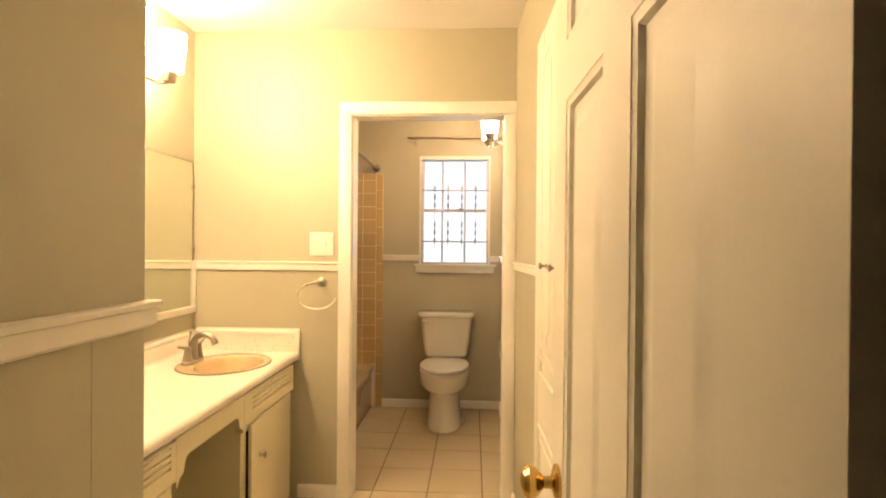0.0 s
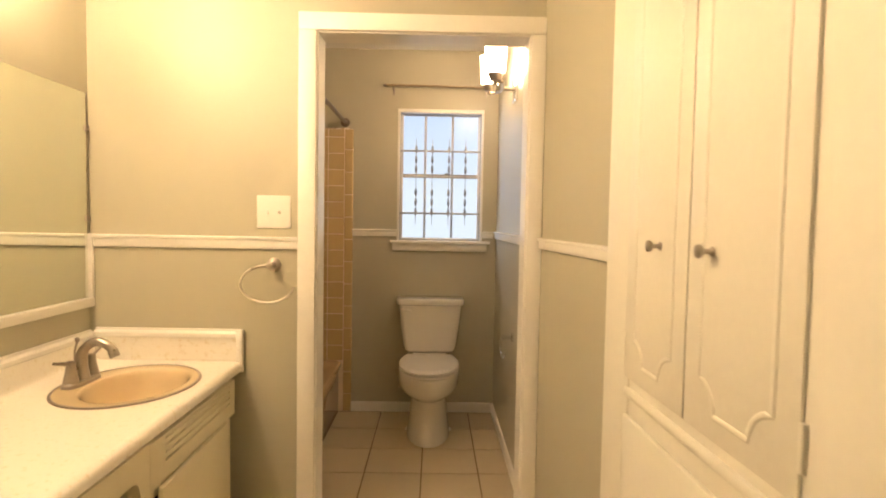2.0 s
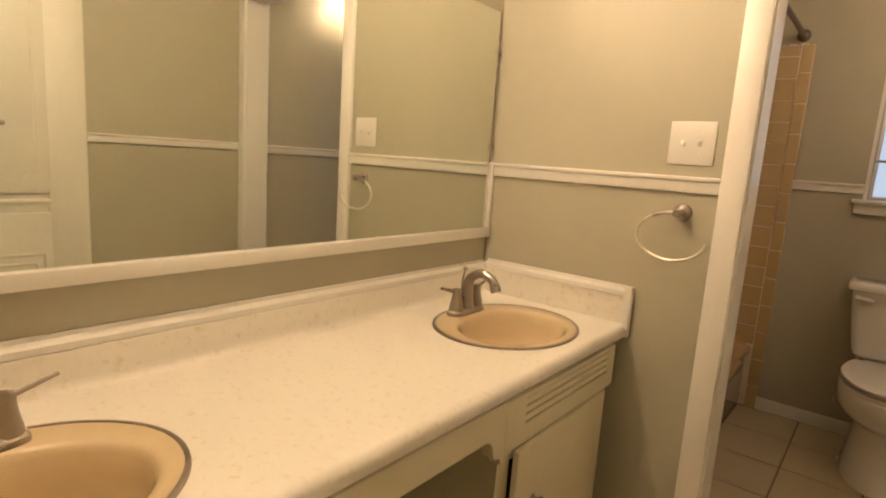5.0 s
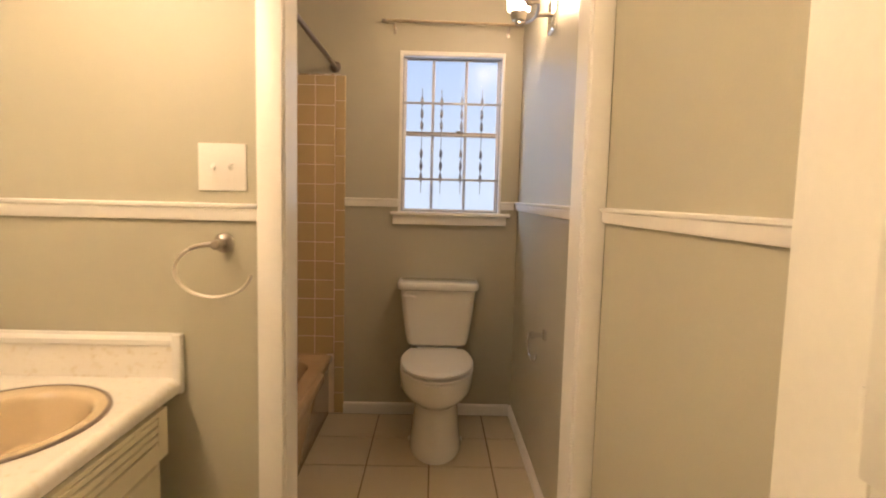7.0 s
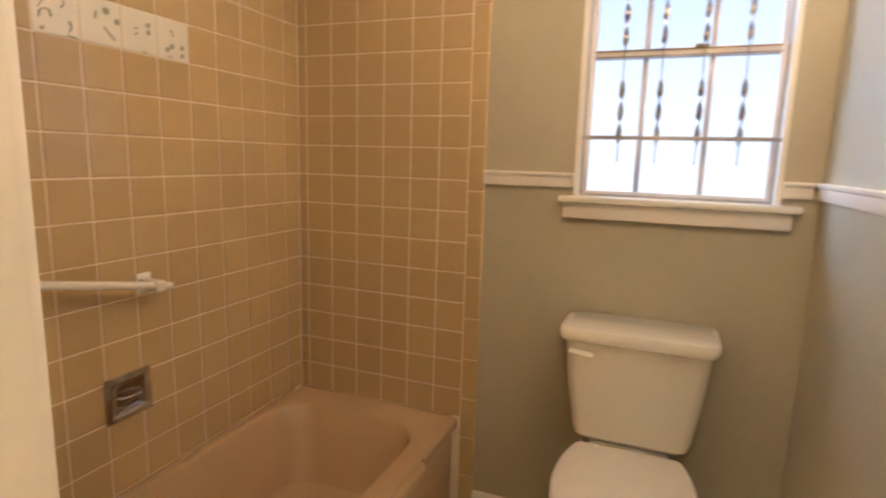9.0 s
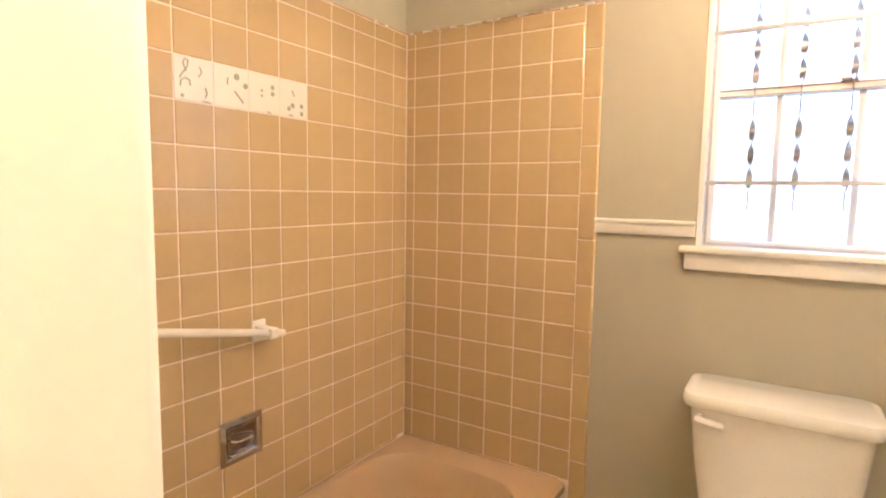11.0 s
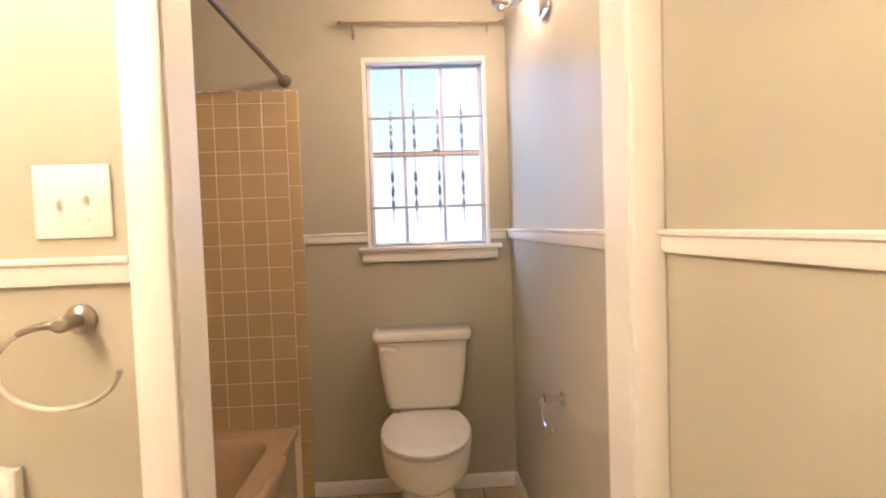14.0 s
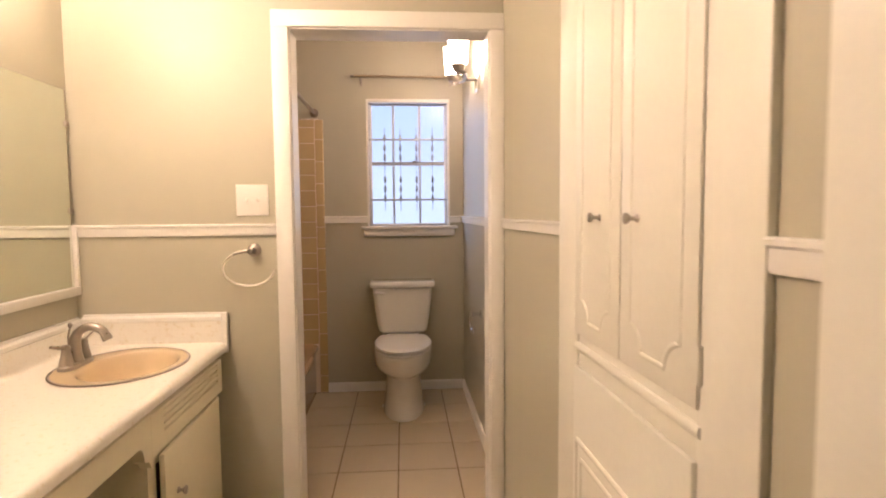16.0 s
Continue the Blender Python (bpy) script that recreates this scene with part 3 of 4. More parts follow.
def vanity_cabinet(y0, y1, flip):
    """Cabinet unit with a louvred drawer front over a plain door."""
    c = holder("vanity_cabinet", (VF - 0.25, (y0 + y1) / 2, 0), "cream painted vanity cabinet with a grooved drawer above its door", "cabinet", "vanity cabinets")
    body = box(LEFT + 0.02, VF - 0.019, y0 + 0.018, y1 - 0.0185, FL, 0.08)
    box(LEFT + 0.02, VF - 0.001, y0, y0 + 0.018, FL, CT - 0.041, bm=body)
    box(LEFT + 0.02, VF - 0.001, y1 - 0.018, y1, FL, CT - 0.041, bm=body)
    box(LEFT + 0.02, LEFT + 0.03, y0 + 0.018, y1 - 0.018, 0.08, CT - 0.041, bm=body)
    part("body", body, M_VAN, c)
    fr = box(VF - 0.019, VF - 0.0015, y0 + 0.0185, y0 + 0.052, 0.085, CT - 0.041)
    box(VF - 0.019, VF - 0.0015, y1 - 0.040, y1 - 0.0185, 0.085, CT - 0.041, bm=fr)
    box(VF - 0.019, VF - 0.0015, y0 + 0.052, y1 - 0.040, 0.535, 0.575, bm=fr)
    part("face_frame", fr, M_VAN, c)
    # added filler block, painted dark as the shade behind drawer and door
    part("gap_shade", box(LEFT + 0.04, VF - 0.022, y0 + 0.020, y1 - 0.020, 0.09, 0.56), M_GAP_SHADE, c)
    # drawer front with sunk horizontal grooves between proud slats
    dz0, dz1 = 0.572, CT - 0.046
    ya, yb = y0 + 0.085, y1 - 0.030
    za, zb = dz1 - 0.086, dz1 - 0.010
    ye = y1 - 0.002 + (0.018 if not flip else 0)
    fr2 = box(VF, VF + 0.014, y0 + 0.002, ya, dz0, dz1)
    box(VF, VF + 0.014, yb, ye, dz0, dz1, bm=fr2)
    box(VF, VF + 0.014, ya, yb, dz0, za, bm=fr2)
    box(VF, VF + 0.014, ya, yb, zb, dz1, bm=fr2)
    box(VF - 0.010, VF - 0.006, ya, yb, za, zb, bm=fr2)
    d = part("drawer_front", fr2, M_VAN, c)
    for k in range(4):
        zc = zb - 0.012 - k * 0.0205
        part("slat", box(VF + 0.0012, VF + 0.0138, ya, yb, zc - 0.0074, zc + 0.0074, 0.0012, seg=1), M_VAN, d)
    # the door of one cabinet stands slightly ajar
    ajar = 0.0 if flip else 1.3
    ye0, ye1 = y0 + (0.040 if flip else 0.045), y1 - 0.030
    swing = pose(VF, ye1, 0, 0, 0, ajar) @ pose(-VF, -ye1, 0)
    leaf = box(VF - 0.0005, VF + 0.016, ye0, ye1, 0.055, 0.565, 0.003)
    bmesh.ops.transform(leaf, matrix=swing, verts=leaf.verts)
    dr = part("door", leaf, M_VAN, c)
    ky = y0 + 0.134 if not flip else y1 - 0.125
    knob("handle", swing @ Vector((VF + 0.016, ky, 0.414)), swing.to_3x3() @ Vector((1, 0, 0)), M_NICKEL, dr, 0.95)
    for hz in (0.12, 0.45):
        yy = (y1 - 0.030) if not flip else (y0 + 0.040)
        part("hinge", tube([(VF + 0.010, yy, hz - 0.018), (VF + 0.010, yy, hz + 0.018)], 0.004, 8), M_NICKEL, dr)
    return c


vanity_cabinet(2.975, 3.560, False)
vanity_cabinet(NEAREND + 0.05, 2.470, True)


def apron_shape():
    """Board over the knee space with an ogee bracket at each end."""
    y0, y1, zt, zb = 2.4705, 2.9785, CT - 0.041, 0.630
    half = []
    for u, z in ((0.0, 0.548), (0.004, 0.548), (0.012, 0.555), (0.016, 0.566), (0.024, 0.574), (0.036, 0.576), (0.044, 0.582), (0.048, 0.594), (0.052, 0.612), (0.062, 0.624), (0.078, zb)):
        half.append((u, z))
    pts = [(y0 + u, z) for u, z in half] + [(y1 - u, z) for u, z in reversed(half)]
    front = [(VF + 0.0135, y, z) for y, z in pts] + [(VF + 0.0135, y1, zt), (VF + 0.0135, y0, zt)]
    backr = [(VF - 0.018, y, z) for _, y, z in front]
    bm = bmesh.new()
    return loft([front, backr], bm)


thing("apron_board", apron_shape(), M_VAN, "cream painted scalloped apron board over the knee space", "apron board")

# ---- mirror ----
MY0, MY1, MZ0, MZ1 = NEAREND + 0.03, 3.648, 0.980, 1.727
mirror = holder("wall_mirror", (LEFT, 2.7, MZ0), "large frameless wall mirror with a white ledge under it", "mirror")
part("glass", box(LEFT + 0.002, LEFT + 0.008, MY0, MY1, MZ0 - 0.004, MZ1), M_MIRROR, mirror, "silvered mirror glass", smooth=False)
part("edge", box(LEFT + 0.0005, LEFT + 0.0075, MY1 + 0.0005, MY1 + 0.005, RAIL_TOP, MZ1), M_BRONZE, mirror)
part("ledge", box(LEFT + 0.0005, LEFT + 0.022, MY0, DOORWALL - 0.001, MZ0 - 0.038, MZ0 - 0.0045, 0.004), M_TRIM, mirror, "white painted ledge")
part("side_trim", box(LEFT + 0.0005, LEFT + 0.021, MY1 + 0.006, DOORWALL - 0.001, MZ0 - 0.004, RAIL_TOP + 0.002, 0.003), M_TRIM, mirror, "white painted side strip")
for cz in (1.27, 1.60):
    part("clip", box(LEFT + 0.0005, LEFT + 0.014, MY1 - 0.010, MY1 + 0.012, cz - 0.010, cz + 0.010, 0.003), M_NICKEL, mirror, "metal mirror clip")

# ---- lights ----


def shade_profile(r0, r1, h):
    return [(0.006, 0.0), (r0 * 0.7, 0.0), (r0, 0.006), (r0 + (r1 - r0) * 0.5, h * 0.5), (r1, h), (r1 - 0.004, h), (r0 - 0.004, 0.012), (0.006, 0.010)]


def vanity_light():
    x, z, ym = LEFT, 1.990, 2.636
    lamp = holder("vanity_light", (x, ym, z), "brushed nickel bath light with lit frosted glass shades", "wall light")
    part("backplate", box(x + 0.0005, x + 0.024, ym - 0.12, ym + 0.12, z - 0.055, z + 0.055, 0.008, seg=3), M_NICKEL, lamp)
    bow = smooth_path([(x + 0.117, ym - 0.49, z + 0.004), (x + 0.112, ym - 0.25, z), (x + 0.110, ym, z), (x + 0.112, ym + 0.25, z), (x + 0.117, ym + 0.49, z + 0.004)], 6)
    part("bar", tube(bow, 0.008, 12), M_NICKEL, lamp)
    part("arm", tube([(x + 0.02, ym, z), (x + 0.110, ym, z)], 0.010, 12), M_NICKEL, lamp)
    # the three near shades are out of view, added to even the light
    for k in range(5):
        y = ym + (k - 2) * 0.252
        cx = x + 0.164
        cup = part("socket_cup", lathe([(0.010, -0.022), (0.026, -0.020), (0.030, -0.008), (0.033, 0.014), (0.037, 0.016), (0.037, 0.020), (0.010, 0.020)], (cx, y, z + 0.026)), M_NICKEL, lamp)
        part("cup_arm", tube([(x + 0.112, y, z), (cx, y, z + 0.006)], 0.007, 10), M_NICKEL, cup)
        part("shade", lathe(shade_profile(0.056, 0.070, 0.165), (cx, y, z + 0.047), n=28), M_SHADE_V, lamp, "lit frosted glass shade")
        part("bulb", lathe([(0.010, 0.0), (0.012, 0.015), (0.020, 0.030), (0.028, 0.046), (0.030, 0.060), (0.026, 0.076), (0.014, 0.087), (0.001, 0.090)], (cx, y, z + 0.060), n=16), M_BULB_V, lamp, "lit bulb")
    return lamp


vanity_light()


def sconce():
    x, y, z = RIGHT, 4.49, 1.970
    lamp = holder("wall_sconce", (x, y, z), "brushed nickel wall light with two lit frosted glass shades", "wall light")
    part("backplate", box(x - 0.020, x - 0.0005, y - 0.058, y + 0.058, z - 0.062, z + 0.074, 0.010, seg=3), M_CHROME, lamp, "polished metal backplate")
    part("arm", tube([(x - 0.02, y, z + 0.008), (x - 0.075, y, z + 0.006)], 0.010, 12), M_NICKEL, lamp)
    bow = smooth_path([(x - 0.094, y - 0.140, z + 0.008), (x - 0.080, y - 0.06, z + 0.006), (x - 0.077, y, z + 0.006), (x - 0.080, y + 0.06, z + 0.010), (x - 0.094, y + 0.140, z + 0.020)], 6)
    part("bar", tube(bow, 0.008, 12), M_NICKEL, lamp)
    for s in (-1, 1):
        cx, cy = x - 0.128, y + s * 0.140
        lift = 0.006 + s * 0.006
        cup = part("socket_cup", lathe([(0.008, -0.034), (0.014, -0.030), (0.014, -0.018), (0.028, -0.014), (0.032, -0.002), (0.036, 0.012), (0.040, 0.014), (0.040, 0.019), (0.010, 0.019)], (cx, cy, z + 0.028 + lift)), M_NICKEL, lamp)
        part("cup_arm", tube([(x - 0.092, cy, z + 0.008 + lift), (cx, cy, z + 0.004 + lift)], 0.007, 10), M_NICKEL, cup)
        part("shade", lathe(shade_profile(0.047, 0.056, 0.152), (cx, cy, z + 0.048 + lift), n=28), M_SHADE_S, lamp, "lit frosted glass shade")
        part("bulb", lathe([(0.010, 0.0), (0.012, 0.015), (0.020, 0.030), (0.028, 0.046), (0.030, 0.060), (0.026, 0.076), (0.014, 0.087), (0.001, 0.090)], (cx, cy, z + 0.060 + lift), n=16), M_BULB_S, lamp, "lit bulb")


sconce()

ceiling_light = holder("ceiling_light", (0.245, 4.692, CEIL), "round flush ceiling light with a bronze rim, unlit", "ceiling light")
part("rim", lathe([(0.120, -0.0005), (0.150, -0.001), (0.153, -0.006), (0.153, -0.022), (0.146, -0.028), (0.136, -0.028)], (0.245, 4.692, CEIL), n=40), M_BRONZE, ceiling_light, "bronze metal rim")
part("diffuser", lathe([(0.1355, -0.024), (0.130, -0.036), (0.105, -0.050), (0.06, -0.060), (0.001, -0.063)], (0.245, 4.692, CEIL), n=40), M_PLASTIC, ceiling_light, "white frosted glass diffuser")

# ---- linen cabinet ----
FX = VR - 0.022


def frame_path(y0, y1, z0, z1, x, r):
    """Outline with scooped corners."""
    pts = []
    for (cy, cz, a0) in ((y1, z0, 180), (y1, z1, 270), (y0, z1, 0), (y0, z0, 90)):
        for k in range(7):
            a = radians(a0 - 15 * k)
            pts.append(Vector((x, cy + r * math.cos(a), cz + r * math.sin(a))))
    return pts


def bead(path, r, bm=None):
    bm = bm or bmesh.new()
    pts = path + [path[0], path[1]]
    rings = []
    for i in range(len(path) + 1):
        p = pts[i]
        d = (pts[(i + 1) % len(pts)] - pts[i - 1 if i else len(path) - 1]).normalized()
        s = d.cross(Vector((1, 0, 0))).normalized()
        rings.append([p + s * (r * math.cos(a)) + Vector((-1, 0, 0)) * (r * 0.58 * math.sin(a)) for a in [math.pi * k / 6 for k in range(7)]])
    return loft(rings, bm, cap=False, closed=False)


cy0, cy1, ctop = CAB
linen = holder("linen_cabinet", (VR + 0.2, (cy0 + cy1) / 2, 0), "tall cream painted built-in linen cabinet with moulded doors", "cabinet")
b = box(VR - 0.002, 1.15, cy0 + 0.002, cy0 + 0.02, FL, ctop - 0.002)
box(VR - 0.002, 1.15, cy1 - 0.02, cy1 - 0.002, FL, ctop - 0.002, bm=b)
box(1.15, 1.17, cy0 + 0.002, cy1 - 0.002, FL, ctop - 0.002, bm=b)
for zz in (0.0, 0.890, 1.25, 1.6, ctop - 0.022):
    box(VR + 0.008, 1.15, cy0 + 0.02, cy1 - 0.02, zz, zz + 0.018, bm=b)
part("body", b, M_CAB, linen)
D0, DM, D1 = 2.215, 2.503, 2.775
ff = box(FX - 0.0035, VR + 0.006, cy0 + 0.001, D0 + 0.008, FL, ctop - 0.001, 0.002)
box(FX - 0.0035, VR + 0.006, D1 - 0.008, cy1 - 0.001, FL, ctop - 0.001, 0.002, ff)
box(FX, VR + 0.006, D0 + 0.008, D1 - 0.008, 0.855, 0.960, 0.002, ff)
box(FX, VR + 0.006, D0 + 0.008, D1 - 0.008, 1.966, ctop - 0.001, 0.002, ff)
box(FX, VR + 0.006, D0 + 0.008, D1 - 0.008, FL, 0.104, 0.002, ff)
box(FX + 0.002, VR + 0.006, DM - 0.02, DM + 0.02, 0.960, 1.966, bm=ff)
part("face_frame", ff, M_CAB, linen)
part("ledge_moulding", profile_along((FX, D0 - 0.004, 0.916), (FX, D1 + 0.002, 0.916), (-1, 0, 0), [(0, -0.012), (0.005, -0.011), (0.0085, -0.004), (0.0085, 0.003), (0.005, 0.009), (0, 0.010)]), M_CAB, linen)
for ya, yb, ky, hy in ((D0, DM - 0.002, 2.425, D0 - 0.003), (DM + 0.002, D1, 2.612, D1 + 0.002)):
    dr = part("door", box(FX - 0.0095, FX - 0.004, ya, yb, 0.950, 1.976, 0.002), M_CAB, linen)
    part("moulding", bead(frame_path(ya + 0.050, yb - 0.048, 0.988, 1.938, FX - 0.0095, 0.050), 0.0050), M_CAB, dr)
    knob("handle", (FX - 0.0095, ky, 1.240), (-1, 0, 0), M_NICKEL, dr, 0.80)
    for hz in (1.020, 1.900):
        part("hinge", tube([(FX - 0.007, hy, hz - 0.030), (FX - 0.007, hy, hz + 0.030)], 0.0045, 8), M_CAB, dr)
low = part("hamper_front", box(FX - 0.012, FX - 0.001, D0 + 0.004, D1 - 0.004, 0.096, 0.867, 0.003), M_CAB, linen)
part("moulding", bead(frame_path(D0 + 0.055, D1 - 0.030, 0.180, 0.685, FX - 0.012, 0.006), 0.008), M_CAB, low)
part("moulding", bead(frame_path(D0 + 0.090, D1 - 0.062, 0.215, 0.645, FX - 0.012, 0.006), 0.007), M_CAB, low)

ASKEW.append(linen)
for ob in ASKEW:
    ob.matrix_world = SLANT @ ob.matrix_world
for ob in ASKEW_FAR:
    ob.matrix_world = SLANT_FAR @ ob.matrix_world

# ---- entry door, open against the wall ----
DW, DT, DH = 0.760, 0.035, 2.03
door = new("entry_door")
door.matrix_world = pose(0.696, ENTRY + 0.006, 0.008, 0, 0, 2.0)
bpy.context.view_layer.update()
tagged(door, "open cream painted six-panel door with a brass knob", "door")


def local_part(name, bm, mat, parent, label=""):
    ob = new(name, finish(bm, name, mat))
    ob.parent = parent
    return tagged(ob, label)


# in the door's own frame: y along its width, x from its visible face (0) into it
ROWS_Z = ((0.23, 0.72), (0.82, 1.535), (1.635, 1.86))
COLS_Y = ((0.122, 0.325), (0.435, 0.660))
g = bmesh.new()
for ya, yb in ((0, 0.122), (0.325, 0.435), (0.660, DW)):
    box(0, DT, ya, yb, 0, DH, bm=g)
for za, zb in ((0, 0.23), (0.72, 0.82), (1.535, 1.635), (1.86, DH)):
    for ya, yb in COLS_Y:
        box(0, DT, ya, yb, za, zb, bm=g)
local_part("frame", g, M_DOOR, door)
for za, zb in ROWS_Z:
    for ya, yb in COLS_Y:
        def ring(i, x):
            return [(x, ya + i, za + i), (x, yb - i, za + i), (x, yb - i, zb - i), (x, ya + i, zb - i)]
        pn = loft([ring(0.0, 0.001), ring(0.006, 0.0035), ring(0.011, 0.0035), ring(0.016, 0.010), ring(0.022, 0.012), ring(0.034, 0.012), ring(0.050, 0.006), ring(0.058, 0.005)], cap=False)
        v = [pn.verts.new(p) for p in ring(0.058, 0.005)]
        pn.faces.new(v)
        v = [pn.verts.new(p) for p in ring(0.0, DT - 0.004)]
        pn.faces.new(v)
        local_part("panel", pn, M_DOOR, door)
kb = local_part("knob", lathe([(0.031, 0), (0.031, 0.004), (0.024, 0.008), (0.011, 0.012), (0.010, 0.026), (0.018, 0.032), (0.027, 0.042), (0.028, 0.052), (0.022, 0.061), (0.010, 0.065), (0.002, 0.066)], (0, DW - 0.062, 0.885), (-1, 0, 0)), M_BRASS, door, "polished brass knob")
local_part("latch_plate", box(0.005, 0.030, DW, DW + 0.002, 0.85, 0.92), M_BRASS, door)
for hz in (0.22, 1.02, 1.80):
    local_part("hinge", tube([(DT + 0.006, -0.004, hz - 0.045), (DT + 0.006, -0.004, hz + 0.045)], 0.006, 10), M_BRASS, door)

# ---- small fittings of the vanity room ----


def switch_plate():
    x0, x1, z0, z1 = -0.332, -0.206, 1.245, 1.368
    s = holder("light_switch", ((x0 + x1) / 2, DOORWALL, z0), "white two-gang toggle light switch plate", "light switch")
    part("plate", box(x0, x1, DOORWALL - 0.006, DOORWALL - 0.0003, z0, z1, 0.003), M_PLASTIC, s)
    for k, up in ((0, -1), (1, 1)):
        cx = (x0 + x1) / 2 - 0.023 + 0.046 * k
        zc = (z0 + z1) / 2
        part("toggle", loft([[(cx + a * 0.005 * f, DOORWALL - 0.0062 - d, zc + up * d * 0.7 + b * h) for a, b in ((-1, -1), (1, -1), (1, 1), (-1, 1))] for d, f, h in ((0, 1.0, 0.008), (0.003, 0.85, 0.0055), (0.010, 0.75, 0.004))]), M_PLASTIC, s)
        for zs in (-0.030, 0.030):
            part("screw", lathe([(0.0032, 0), (0.0028, 0.0012), (0.0005, 0.0016)], (cx, DOORWALL - 0.0062, zc + zs), (0, -1, 0), n=10), M_PLASTIC, s)


switch_plate()


def ring_holder(name, base, out, along, rx, ry, k, label, category, mat=None, square=False):
    """Wall post with an open, C-shaped bar that hangs from it. along: the way the bar leaves the post."""
    base, out, along = Vector(base), Vector(out), Vector(along)
    h = holder(name, base, label, category)
    if not square:
        part("wall_plate", lathe([(0.026 * k, 0.0003), (0.026 * k, 0.006), (0.022 * k, 0.011), (0.012 * k, 0.015), (0.0105 * k, 0.045), (0.013 * k, 0.048), (0.013 * k, 0.062), (0.009 * k, 0.066)], base, out), mat or M_NICKEL, h)
    if square:
        up = Vector((0, 0, 1))

        def slab(a0, a1, w, hgt, bm):
            return loft([[base + out * a + along * (sx * w) + up * (sz * hgt) for sx, sz in ((-1, -1), (1, -1), (1, 1), (-1, 1))] for a in (a0, a1)], bm)

        part("plate", slab(0.0004, 0.010, 0.021, 0.021, bmesh.new()), mat, h)
        part("arm", slab(0.0102, 0.062, 0.0085, 0.0085, bmesh.new()), mat, h)
        part("end_cap", slab(0.046, 0.064, 0.0135, 0.0125, bmesh.new()), mat, h)
    c = base + out * 0.056 * k - along * rx * 0.10 + Vector((0, 0, -ry))
    pts = [base + out * 0.056 * k]
    for i in range(34):
        a = radians(86 + i * (352 - 86) / 33)
        pts.append(c - along * (rx * math.cos(a)) * -1 * 1.0 + Vector((0, 0, ry * math.sin(a))))
    part("ring", tube(pts, 0.0046 * k, 10), mat or M_RING, h)
    part("sleeve", tube(pts[:7], [0.0078 * k, 0.0076 * k, 0.0072 * k, 0.0067 * k, 0.0062 * k, 0.0057 * k, 0.0052 * k], 12), mat or M_NICKEL, h)
    return h


ring_holder("towel_ring", (-0.268, DOORWALL, 1.108), (0, -1, 0), (1, 0, 0), 0.098, 0.068, 1.0, "brushed nickel open towel ring on the wall", "towel ring")
ring_holder("paper_holder", (RIGHT, 4.413, 0.690), (-1, 0, 0), (0, -1, 0), 0.095, 0.052, 0.95, "chrome open-ended toilet paper holder on the wall", "paper holder", M_CHROME, True)

# ---- bath ----
TZ = 0.328
TX0, TX1, TY0, TY1 = -0.957, -0.300, INNER + 0.012, 5.305
tub = holder("bathtub", ((TX0 + TX1) / 2, (TY0 + TY1) / 2, 0), "tan enamelled built-in bathtub with a stepped front rim", "bathtub")


def rect_ring(x0, x1, y0, y1, z, r, n=8):
    pts = []
    for cx, cy, a0 in ((x1 - r, y1 - r, 0), (x0 + r, y1 - r, 90), (x0 + r, y0 + r, 180), (x1 - r, y0 + r, 270)):
        for k in range(n):
            a = radians(a0 + 90 * k / (n - 1))
            pts.append(Vector((cx + r * math.cos(a), cy + r * math.sin(a), z)))
    return pts


rings = [rect_ring(TX0, TX1 + 0.02, TY0, TY1, TZ - 0.035, 0.004), rect_ring(TX0, TX1 + 0.02, TY0, TY1, TZ - 0.010, 0.004), rect_ring(TX0 + 0.006, TX1 + 0.012, TY0 + 0.006, TY1 - 0.006, TZ, 0.006)]
ix0, ix1, iy0, iy1 = TX0 + 0.030, TX1 - 0.062, TY0 + 0.10, TY1 - 0.115
for d, z, r in ((-0.008, 0.0, 0.15), (0, -0.003, 0.15), (0.006, -0.012, 0.147), (0.022, -0.09, 0.14), (0.050, -0.19, 0.13), (0.075, -0.262, 0.12), (0.115, -0.292, 0.10), (0.17, -0.30, 0.08)):
    rings.append(rect_ring(ix0 + d, ix1 - d, iy0 + d, iy1 - d * 1.25, TZ + z, r))
part("basin", loft(rings, cap=False), M_TUB, tub)
t_floor = bmesh.new()
t_floor.faces.new([t_floor.verts.new(p) for p in rect_ring(ix0 + 0.165, ix1 - 0.165, iy0 + 0.165, iy1 - 0.2, TZ - 0.2995, 0.08)])
part("basin_floor", t_floor, M_TUB, tub)
part("apron", box(TX1 - 0.030, TX1, TY0, TY1, FL, TZ - 0.036, 0.004), M_TUB, tub)
# the wide lip of the front rim stops short of the end with a rounded step
lip = bmesh.new()
ys = TY1 - 0.330
outer = [(TX1 + 0.045, TY0), (TX1 + 0.045, ys - 0.02), (TX1 + 0.043, ys - 0.008), (TX1 + 0.036, ys + 0.004), (TX1 + 0.027, ys + 0.010), (TX1 + 0.0205, ys + 0.024)]
base_l = [(TX1 + 0.0195, TY0), (TX1 + 0.0195, ys - 0.02), (TX1 + 0.0195, ys - 0.008), (TX1 + 0.0195, ys + 0.004), (TX1 + 0.0195, ys + 0.010), (TX1 + 0.0195, ys + 0.024)]
rings = [[(bx, y, TZ - 0.003), (ox - 0.004, y, TZ - 0.003), (ox, y, TZ - 0.010), (ox, y, TZ - 0.040), (ox - 0.008, y, TZ - 0.050), (bx, y, TZ - 0.050)] for (bx, y), (ox, _) in zip(base_l, outer)]
part("rim_lip", loft(rings, lip), M_TUB, tub)
